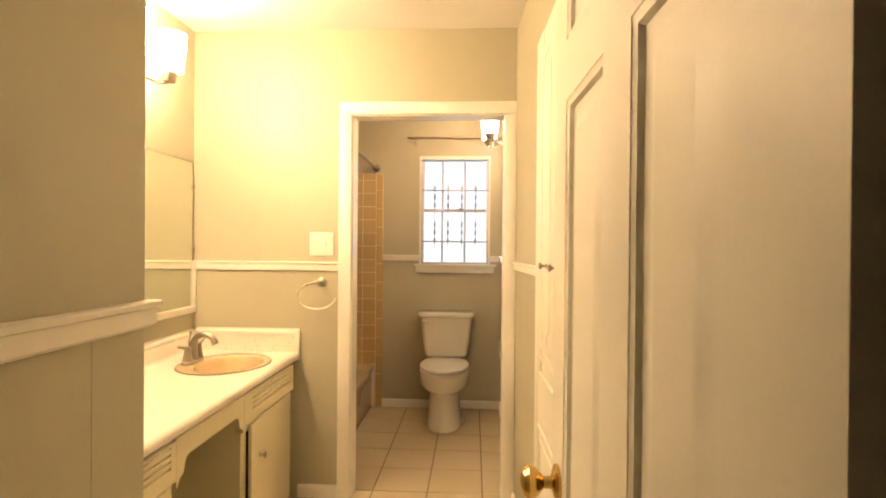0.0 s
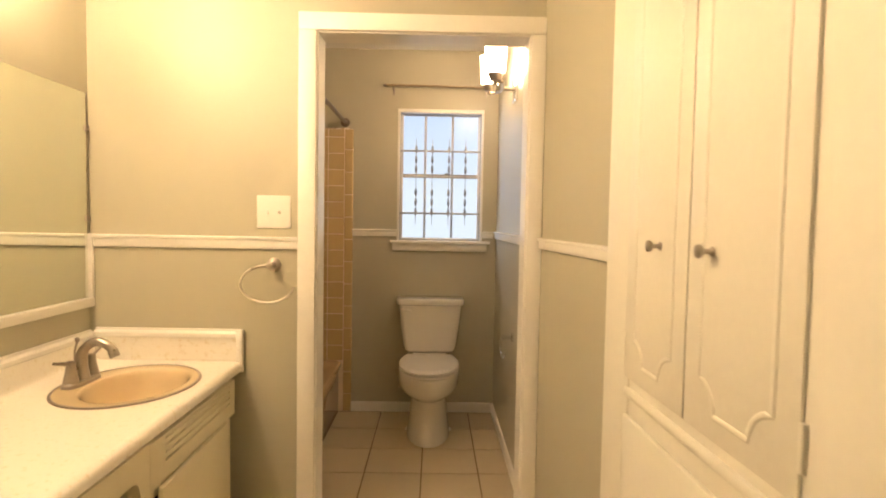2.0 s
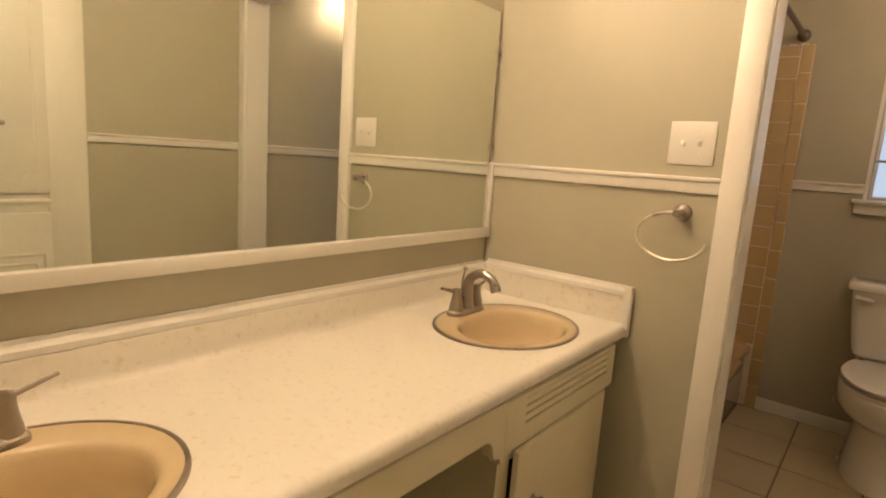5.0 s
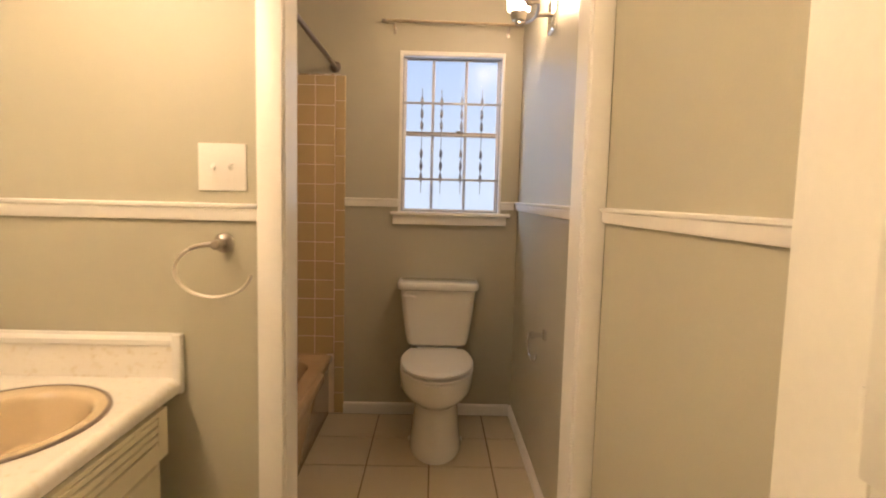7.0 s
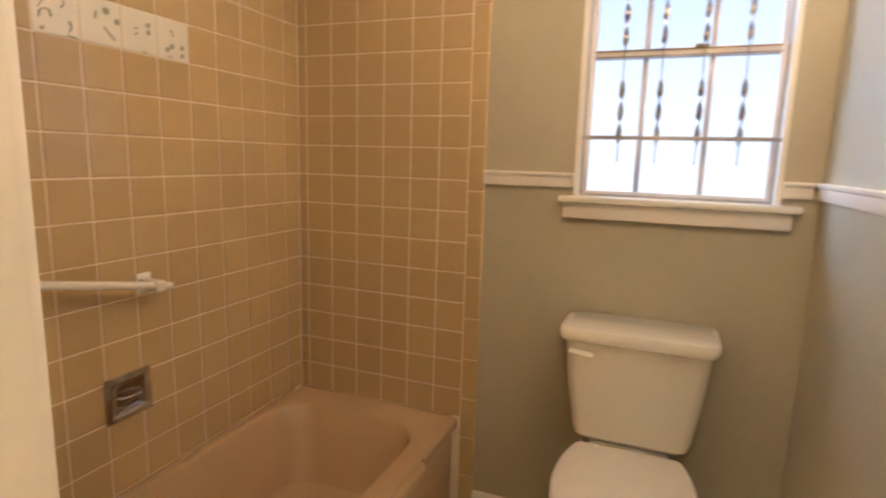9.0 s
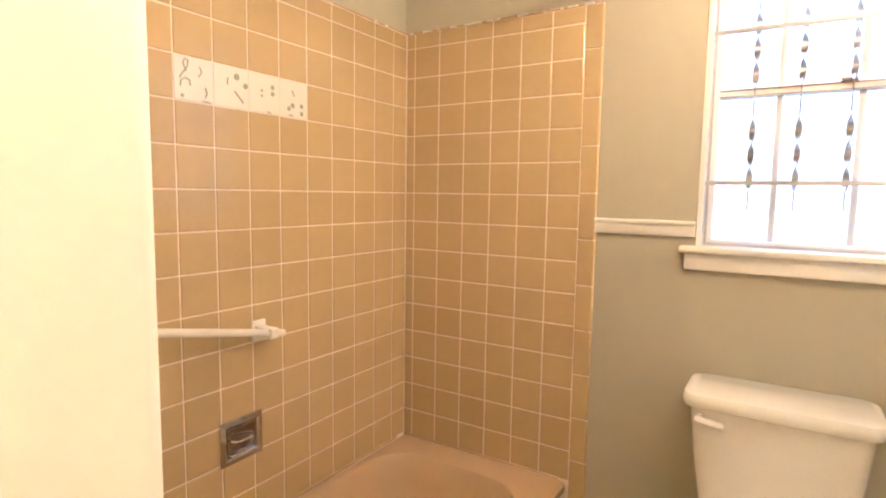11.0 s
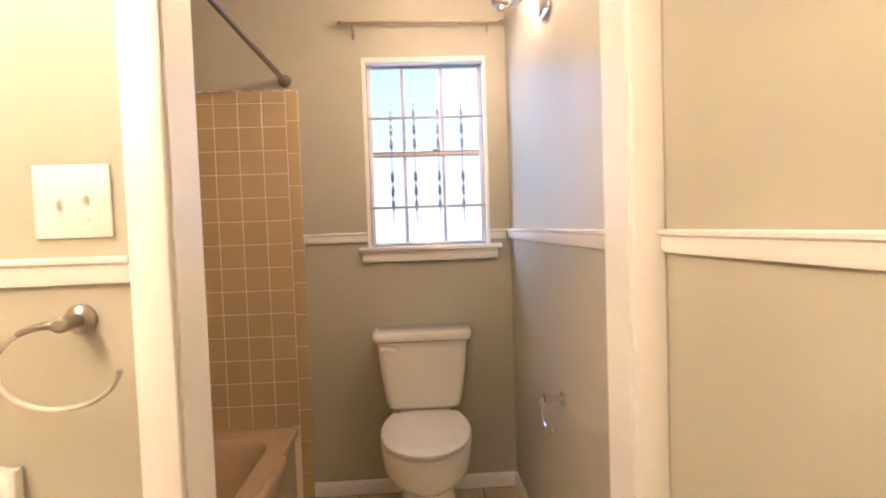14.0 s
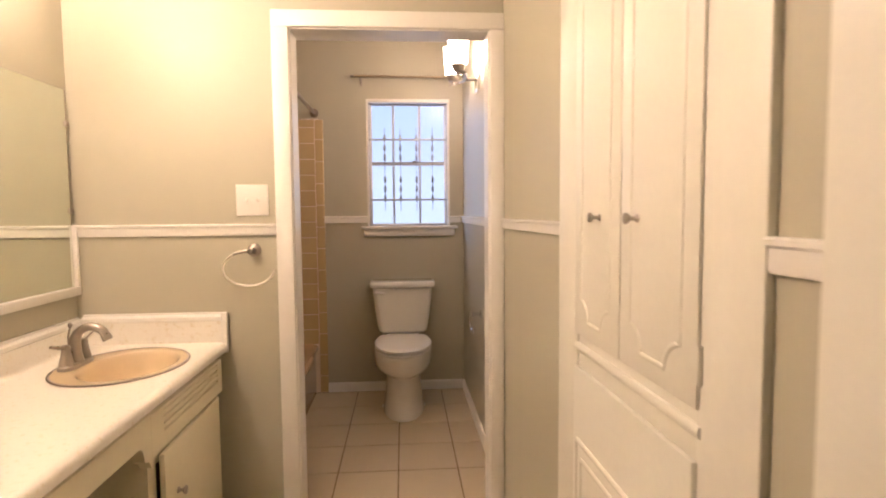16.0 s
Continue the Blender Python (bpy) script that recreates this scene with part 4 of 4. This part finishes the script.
part("overflow_plate", lathe([(0.034, 0), (0.034, 0.004), (0.028, 0.008), (0.004, 0.009)], ((ix0 + ix1) / 2, iy0 + 0.055, TZ - 0.12), (0, 1, 0.2)), M_CHROME, tub)

# shower rod
rod = holder("shower_rod", (-0.272, 4.5, 1.934), "worn bronze shower curtain rod between the tub's end walls", "curtain rod")
part("bar", tube([(-0.272, INNER + 0.003, 1.934), (-0.272, BACK - 0.003, 1.934)], 0.0125, 14), M_BRONZE, rod)
for yy, d in ((BACK, -1), (INNER, 1)):
    part("flange", lathe([(0.030, 0.0005), (0.030, 0.008), (0.024, 0.018), (0.017, 0.024), (0.017, 0.040), (0.014, 0.042)], (-0.272, yy, 1.934), (0, d, 0)), M_BRONZE, rod)

# window's curtain rod
cr = holder("curtain_rod", (0.36, BACK, 2.15), "thin nickel curtain rod above the window", "curtain rod")
part("bar", tube([(0.008, BACK - 0.070, 2.170), (0.715, BACK - 0.070, 2.164)], 0.0078, 10), M_ROD, cr)
for xe, d in ((0.008, -1), (0.715, 1)):
    part("finial", lathe([(0.007, 0), (0.010, 0.003), (0.010, 0.010), (0.006, 0.014), (0.011, 0.018), (0.004, 0.022)], (xe, BACK - 0.070, 2.170), (d, 0, 0), n=14), M_NICKEL, cr)
for xb in (0.050, 0.665):
    part("bracket", tube([(xb, BACK - 0.001, 2.143), (xb, BACK - 0.035, 2.146), (xb, BACK - 0.070, 2.158)], 0.0045, 8, box(xb - 0.008, xb + 0.008, BACK - 0.004, BACK - 0.0005, 2.118, 2.168, 0.001)), M_NICKEL, cr)

# towel bar in the tub
WX = -0.963
gb_ = holder("towel_bar", (WX, 4.40, 0.90), "white ceramic towel bar leaning on the tub wall", "towel bar")
part("bar", tube([(WX + 0.060, 3.98, 1.024), (WX + 0.060, 4.634, 0.890)], 0.0105, 14), M_PLASTIC, gb_)
for yp, zp in ((4.590, 0.899), (4.010, 1.018)):
    post = box(WX + 0.0025, WX + 0.012, yp - 0.024, yp + 0.024, zp - 0.030, zp + 0.030, 0.004)
    loft([[(x, yp + a * h, zp + c * h) for a, c in ((-1, -1), (1, -1), (1, 1), (-1, 1))] for x, h in ((WX + 0.010, 0.017), (WX + 0.030, 0.0135), (WX + 0.062, 0.0135), (WX + 0.074, 0.0145), (WX + 0.078, 0.011))], post)
    part("post", post, M_PLASTIC, gb_)

# recessed chrome soap dish
sd = holder("soap_dish", (WX, 4.528, 0.541), "chrome soap dish recessed in the tub tiles", "soap dish")
a0, a1, b0, b1 = 4.463, 4.594, 0.541, 0.658


def dish_ring(i, x):
    return [(x, a0 + i, b0 + i), (x, a1 - i, b0 + i), (x, a1 - i, b1 - i), (x, a0 + i, b1 - i)]


bm = loft([dish_ring(-0.004, WX + 0.0015), dish_ring(-0.004, WX + 0.005), dish_ring(0.010, WX + 0.009), dish_ring(0.016, WX + 0.006), dish_ring(0.026, WX - 0.004)], cap=False)
part("frame", bm, M_DULL, sd)
# back in darker metal, painted as if it lay deep in shade
bm = loft([dish_ring(0.0155, WX + 0.0063), dish_ring(0.022, WX + 0.0012), dish_ring(0.036, WX - 0.0008), dish_ring(0.05, WX + 0.0004)], cap=False)
bm.faces.new([bm.verts.new(p) for p in dish_ring(0.05, WX + 0.0004)])
part("dish_back", bm, M_DISH_SHADE, sd)
part("tray", box(WX - 0.003, WX + 0.022, a0 + 0.024, a1 - 0.024, b0 + 0.020, b0 + 0.026, 0.003), M_CHROME, sd)
part("grip", tube(smooth_path([(WX + 0.004, a0 + 0.030, 0.602), (WX + 0.020, a0 + 0.045, 0.602), (WX + 0.020, a1 - 0.045, 0.602), (WX + 0.004, a1 - 0.030, 0.602)], 4), 0.003, 8), M_CHROME, sd)

# ---- toilet ----
TC = 0.315
toilet = holder("toilet", (TC, 4.95, FL), "white two-piece toilet with its lid closed", "toilet")


def tank_ring(w, y0, y1, z, r=0.035):
    return rect_ring(TC - w / 2, TC + w / 2, y0, y1, z, r, 6)


part("tank", loft([tank_ring(0.270, 5.160, 5.262, 0.428, 0.030), tank_ring(0.304, 5.142, 5.280, 0.433), tank_ring(0.326, 5.130, 5.290, 0.447), tank_ring(0.342, 5.126, 5.296, 0.478), tank_ring(0.380, 5.118, 5.300, 0.61), tank_ring(0.404, 5.112, 5.302, 0.742)]), M_CHINA, toilet)
part("tank_lid", loft([tank_ring(0.408, 5.108, 5.304, 0.7425), tank_ring(0.430, 5.096, 5.306, 0.748), tank_ring(0.438, 5.092, 5.306, 0.758), tank_ring(0.438, 5.092, 5.306, 0.772), tank_ring(0.432, 5.097, 5.305, 0.782), tank_ring(0.414, 5.108, 5.300, 0.785)]), M_CHINA, toilet)
lv = part("flush_lever", lathe([(0.012, 0), (0.012, 0.006), (0.007, 0.010)], (TC - 0.174, 5.113, 0.716), (0, -1, 0), n=14), M_PLASTIC, toilet, "white flush lever")
part("grip", tube([(TC - 0.184, 5.100, 0.717), (TC - 0.148, 5.095, 0.715), (TC - 0.116, 5.100, 0.709)], [0.009, 0.011, 0.008], 10, flat=0.6), M_PLASTIC, lv)


def egg(z, w, y0, y1, n=44, sq=0.0):
    """Elongated bowl outline, round in front (low y) and squarer behind."""
    pts = []
    yc = y0 + (y1 - y0) * 0.56
    for k in range(n):
        a = 2 * math.pi * k / n
        c, s = math.cos(a), math.sin(a)
        if s < 0:
            pts.append(Vector((TC + w / 2 * c, yc + (yc - y0) * s, z)))
        else:
            e = 0.72 if not sq else sq
            pts.append(Vector((TC + w / 2 * math.copysign(abs(c) ** e, c), yc + (y1 - yc) * math.copysign(abs(s) ** e, s), z)))
    return pts


def cut_egg(z, w, y0, y1, n=52, chord=0.80):
    """Round outline whose back is cut off straight at y1."""
    yc = y0 + (y1 - y0) * 0.58
    back = (y1 - yc) / math.sqrt(1 - chord * chord)
    pts = []
    for k in range(n):
        a = 2 * math.pi * k / n
        c, s = math.cos(a), math.sin(a)
        pts.append(Vector((TC + w / 2 * c, min(yc + (yc - y0 if s < 0 else back) * s, y1), z)))
    return pts


foot = [(FL, 0.264, 4.700, 5.172), (FL + 0.012, 0.266, 4.698, 5.174), (0.026, 0.254, 4.712, 5.170), (0.10, 0.236, 4.728, 5.164), (0.17, 0.226, 4.738, 5.164), (0.215, 0.226, 4.738, 5.168), (0.232, 0.234, 4.734, 5.172)]
bulge = [(0.244, 0.262, 4.720, 5.177), (0.258, 0.308, 4.698, 5.185), (0.276, 0.344, 4.680, 5.192), (0.302, 0.365, 4.669, 5.197), (0.345, 0.373, 4.664, 5.200), (0.372, 0.374, 4.662, 5.204), (0.382, 0.366, 4.668, 5.200)]
part("bowl", loft([egg(z, w, ya, yb, sq=0.5) for z, w, ya, yb in foot] + [egg(z, w, ya, yb) for z, w, ya, yb in bulge]), M_CHINA, toilet)
part("tank_deck", box(TC - 0.115, TC + 0.115, 5.135, 5.270, 0.300, 0.427, 0.015, seg=3), M_CHINA, toilet)
part("seat", loft([egg(0.384, 0.352, 4.670, 5.122), egg(0.387, 0.366, 4.660, 5.126), egg(0.395, 0.366, 4.660, 5.126), egg(0.3985, 0.350, 4.672, 5.118)]), M_SEAT, toilet)
part("seat_lid", loft([cut_egg(0.3988, 0.318, 4.698, 5.120), cut_egg(0.4080, 0.322, 4.694, 5.122), cut_egg(0.4100, 0.366, 4.660, 5.134), cut_egg(0.4200, 0.368, 4.658, 5.135), cut_egg(0.4260, 0.356, 4.668, 5.130), cut_egg(0.4290, 0.300, 4.716, 5.110)]), M_SEAT, toilet)
for s in (-1, 1):
    part("hinge_cap", lathe([(0.014, 0), (0.014, 0.016), (0.009, 0.021), (0.001, 0.022)], (TC + s * 0.070, 5.150, 0.404), n=14), M_SEAT, toilet)
    part("bolt_cap", lathe([(0.015, 0), (0.014, 0.012), (0.008, 0.019), (0.001, 0.021)], (TC + s * 0.128, 4.98, FL), n=14), M_CHINA, toilet)
part("supply_hose", tube(smooth_path([(TC - 0.20, BACK - 0.016, 0.16), (TC - 0.20, 5.24, 0.17), (TC - 0.17, 5.20, 0.28), (TC - 0.135, 5.22, 0.434)], 6), 0.005, 8), M_CHROME, toilet)

# ---- tiles ----


def tile_mesh(name, w, h, t, mat, bev=0.0022):
    """A flat tile of w by h in its own x and z, its face towards -y, with eased edges."""
    bm = bmesh.new()
    r0 = [(-w / 2, 0, -h / 2), (w / 2, 0, -h / 2), (w / 2, 0, h / 2), (-w / 2, 0, h / 2)]
    r1 = [(x, -t + bev * 0.6, z) for x, _, z in r0]
    r2 = [(x - math.copysign(bev, x), -t, z - math.copysign(bev, z)) for x, _, z in r0]
    loft([r0, r1, r2], bm)
    me = finish(bm, name, mat, False)
    return me


CACHE = {}


def tile_at(name, mat, w, h, t, m, parent, bev=0.0022):
    key = (name, mat.name, round(w, 4), round(h, 4))
    if key not in CACHE:
        CACHE[key] = tile_mesh(name, w, h, t, mat, bev)
    ob = new(name, CACHE[key])
    ob.matrix_world = m
    ob.parent = parent
    if parent.type == "EMPTY":
        ob.matrix_parent_inverse = parent.matrix_basis.inverted()
    return ob


PITCH, JOINT = 0.1078, 0.0036
TOP0, TOP = 1.8356, 1.888
rows = [(TOP0 - PITCH * (k + 1), TOP0 - PITCH * k) for k in range(14)]
rows = [(max(a, TZ + 0.002), b) for a, b in rows if b > TZ + 0.02]
rows = [(TOP0, TOP)] + rows
GROUT_Y, GROUT_X = 5.310, -0.965      # grout's surface, tiles stand 2 mm proud of it
bed_back = thing("wall_tile_bed_back", box(-0.9645, -0.2175, GROUT_Y, BACK - 0.0005, FL, TOP + 0.001), M_GROUT, "pale grout bed of the tan tiled tub end wall", "wall tile", kind="structure", smooth=False)
bed_side = thing("wall_tile_bed_side", box(-0.9765, GROUT_X, INNER, 5.3095, 0.20, TOP + 0.001), M_GROUT, "pale grout bed of the tan tiled tub side wall", "wall tile", kind="structure", smooth=False)
rng = random.Random(4)


def jitter():
    return rng.uniform(-0.35, 0.35)


PB = 0.1088
cols = [(-0.963, -0.925)] + [(-0.925 + PB * k, -0.925 + PB * (k + 1)) for k in range(6)]
for za, zb in rows:
    for xa, xb in cols:
        tile_at("tile", M_TILE, xb - xa - JOINT, zb - za - JOINT, 0.006, pose((xa + xb) / 2, GROUT_Y + 0.0044, (za + zb) / 2, jitter() * 0.5, 0, jitter() * 0.6), bed_back)


def bullnose_tile(w, h, t=0.008, r=0.007):
    """A narrow tile whose outer upright edge is rounded over."""
    prof = [(-w / 2, 0), (-w / 2, -t + 0.0012), (-w / 2 + 0.0018, -t)]
    prof += [(w / 2 - r + r * math.sin(a), -t + r - r * math.cos(a)) for a in [math.pi / 12 * k for k in range(7)]] + [(w / 2, 0)]
    e = 0.0012
    rings = [[(x, y * (1 if k in (1, 2) else 0.86), z) for x, y in prof] for k, z in enumerate((-h / 2, -h / 2 + e, h / 2 - e, h / 2))]
    return finish(loft(rings), "edge_tile", M_TILE)


edge = [(max(FL + 0.002, 0.150 * k - 0.046), min(TOP, 0.150 * k + 0.104)) for k in range(13)]
for za, zb in edge:
    key = ("edge", round(zb - za, 3))
    if key not in CACHE:
        CACHE[key] = bullnose_tile(0.0555, zb - za - JOINT)
    ob = new("edge_tile", CACHE[key])
    ob.matrix_world = pose(-0.2425, GROUT_Y + 0.0044, (za + zb) / 2, 0, 0, jitter() * 0.5)
    ob.parent = bed_back
PS = 0.1085
y_lines = [5.228 - PS * k for k in range(15)]
cols_s = [(5.228, 5.3075)] + [(y - PS, y) for y in y_lines[:-1]]
for r, (za, zb) in enumerate(rows):
    for ya, yb in cols_s:
        ya = max(ya, INNER + 0.002)
        if yb - ya < 0.02:
            continue
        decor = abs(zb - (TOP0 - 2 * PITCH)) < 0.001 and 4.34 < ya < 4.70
        dish = za < 0.658 and zb > 0.541 and ya < 4.594 and yb > 4.463
        if dish and abs((ya + yb) / 2 - 4.528) < 0.05 and abs((za + zb) / 2 - 0.60) < 0.05:
            continue
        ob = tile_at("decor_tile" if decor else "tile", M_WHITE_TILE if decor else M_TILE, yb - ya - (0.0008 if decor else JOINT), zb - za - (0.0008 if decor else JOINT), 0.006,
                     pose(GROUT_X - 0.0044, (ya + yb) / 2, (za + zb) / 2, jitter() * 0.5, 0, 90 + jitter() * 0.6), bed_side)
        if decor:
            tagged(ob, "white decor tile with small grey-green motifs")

# caulk between tub and tiles
thing("trim_caulk_tub_side", tube([(-0.9615, INNER + 0.015 + 0.05 * k, TZ + 0.001 + 0.002 * rng.random()) for k in range(30)], 0.0055, 6), M_TUB, "tan caulk between the bathtub and the tiles", "trim", kind="structure")
thing("trim_caulk_tub_back", tube([(-0.958 + 0.05 * k, 5.3065, TZ + 0.001 + 0.002 * rng.random()) for k in range(14)], 0.0050, 6), M_TUB, "tan caulk between the bathtub and the tiles", "trim", kind="structure")
# uneven caulk along the tiles' top edge
cpts = [(-0.9615 + 0.002 * rng.random(), 3.80 + 0.03 * k, TOP + 0.0015 + 0.002 * rng.random()) for k in range(51)]
thing("trim_caulk_side", tube(cpts, [0.0024 + 0.0022 * rng.random() for _ in cpts], 6), M_TUB, "uneven brown caulk along the tiles' top edge", "trim", kind="structure")
cpts = [(-0.958 + 0.03 * k, 5.3080, TOP + 0.0015 + 0.002 * rng.random()) for k in range(25)]
thing("trim_caulk_back", tube(cpts, [0.0020 + 0.0022 * rng.random() for _ in cpts], 6), M_TUB, "uneven brown caulk along the tiles' top edge", "trim", kind="structure")

# broken bits of old white caulk along the tiles' top edge
bits = bmesh.new()
for k in range(34):
    w, y = rng.uniform(0.006, 0.020), 3.86 + 1.42 * rng.random()
    box(-0.9645, -0.9590 + 0.002 * rng.random(), y, y + w, TOP + 0.0005, TOP + rng.uniform(0.003, 0.006), bm=bits)
    x = -0.95 + 0.70 * rng.random()
    box(x, x + w, 5.3050 - 0.002 * rng.random(), 5.3098, TOP + 0.0005, TOP + rng.uniform(0.003, 0.006), bm=bits)
chips = holder("caulk_bits", (-0.962, 5.30, TOP), "broken bits of old white caulk on the tiles", "caulk", kind="stuff")
part("bits", bits, M_TRIM, chips, smooth=False)

# treble clef and note motifs on the decor tiles
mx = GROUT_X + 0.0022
motif = holder("tile_motifs", (mx, 4.55, 1.56), "small grey-green treble clef and note motifs on white tiles", "decor", kind="stuff")
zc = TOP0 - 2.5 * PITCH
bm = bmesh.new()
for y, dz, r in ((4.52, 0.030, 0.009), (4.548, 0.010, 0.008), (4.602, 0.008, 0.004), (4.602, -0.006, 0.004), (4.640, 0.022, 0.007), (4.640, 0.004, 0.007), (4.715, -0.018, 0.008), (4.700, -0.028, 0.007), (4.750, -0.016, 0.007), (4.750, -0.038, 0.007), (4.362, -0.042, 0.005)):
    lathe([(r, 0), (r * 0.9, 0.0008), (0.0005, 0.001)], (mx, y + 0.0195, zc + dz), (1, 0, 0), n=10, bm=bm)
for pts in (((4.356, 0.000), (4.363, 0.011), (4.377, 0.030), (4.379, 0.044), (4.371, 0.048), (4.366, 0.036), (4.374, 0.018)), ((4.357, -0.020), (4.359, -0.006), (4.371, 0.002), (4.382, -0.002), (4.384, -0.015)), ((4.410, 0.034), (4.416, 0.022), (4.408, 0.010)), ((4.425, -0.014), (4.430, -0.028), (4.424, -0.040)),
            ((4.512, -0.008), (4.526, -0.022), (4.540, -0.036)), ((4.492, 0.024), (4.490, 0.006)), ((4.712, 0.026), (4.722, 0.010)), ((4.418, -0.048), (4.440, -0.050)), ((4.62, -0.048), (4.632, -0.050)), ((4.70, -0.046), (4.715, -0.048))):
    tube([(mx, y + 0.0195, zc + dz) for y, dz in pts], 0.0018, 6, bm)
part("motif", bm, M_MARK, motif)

# floor tiles
FX0, FPX, FY0, FPY = -0.008, 0.2945, 4.076, 0.307
fj = 0.007
for i in range(-4, 3):
    for j in range(-10, 5):
        xa, xb = FX0 + FPX * i, FX0 + FPX * (i + 1)
        ya, yb = FY0 + FPY * j, FY0 + FPY * (j + 1)
        xa, xb, ya, yb = max(xa, -0.956), min(xb, 0.751 if yb > 3.7 else 0.80), max(ya, 1.09), min(yb, BACK - 0.001)
        if xb - xa < 0.03 or yb - ya < 0.03 or (xb < -0.10 and yb < NEAREND + 0.03) or (xb < -0.27 and ya > 3.77):
            continue
        ob = tile_at("floor_tile", M_FLOOR, xb - xa - fj, yb - ya - fj, 0.006, pose((xa + xb) / 2, (ya + yb) / 2, FL - 0.006, -90, 0, 0), floor, 0.002)
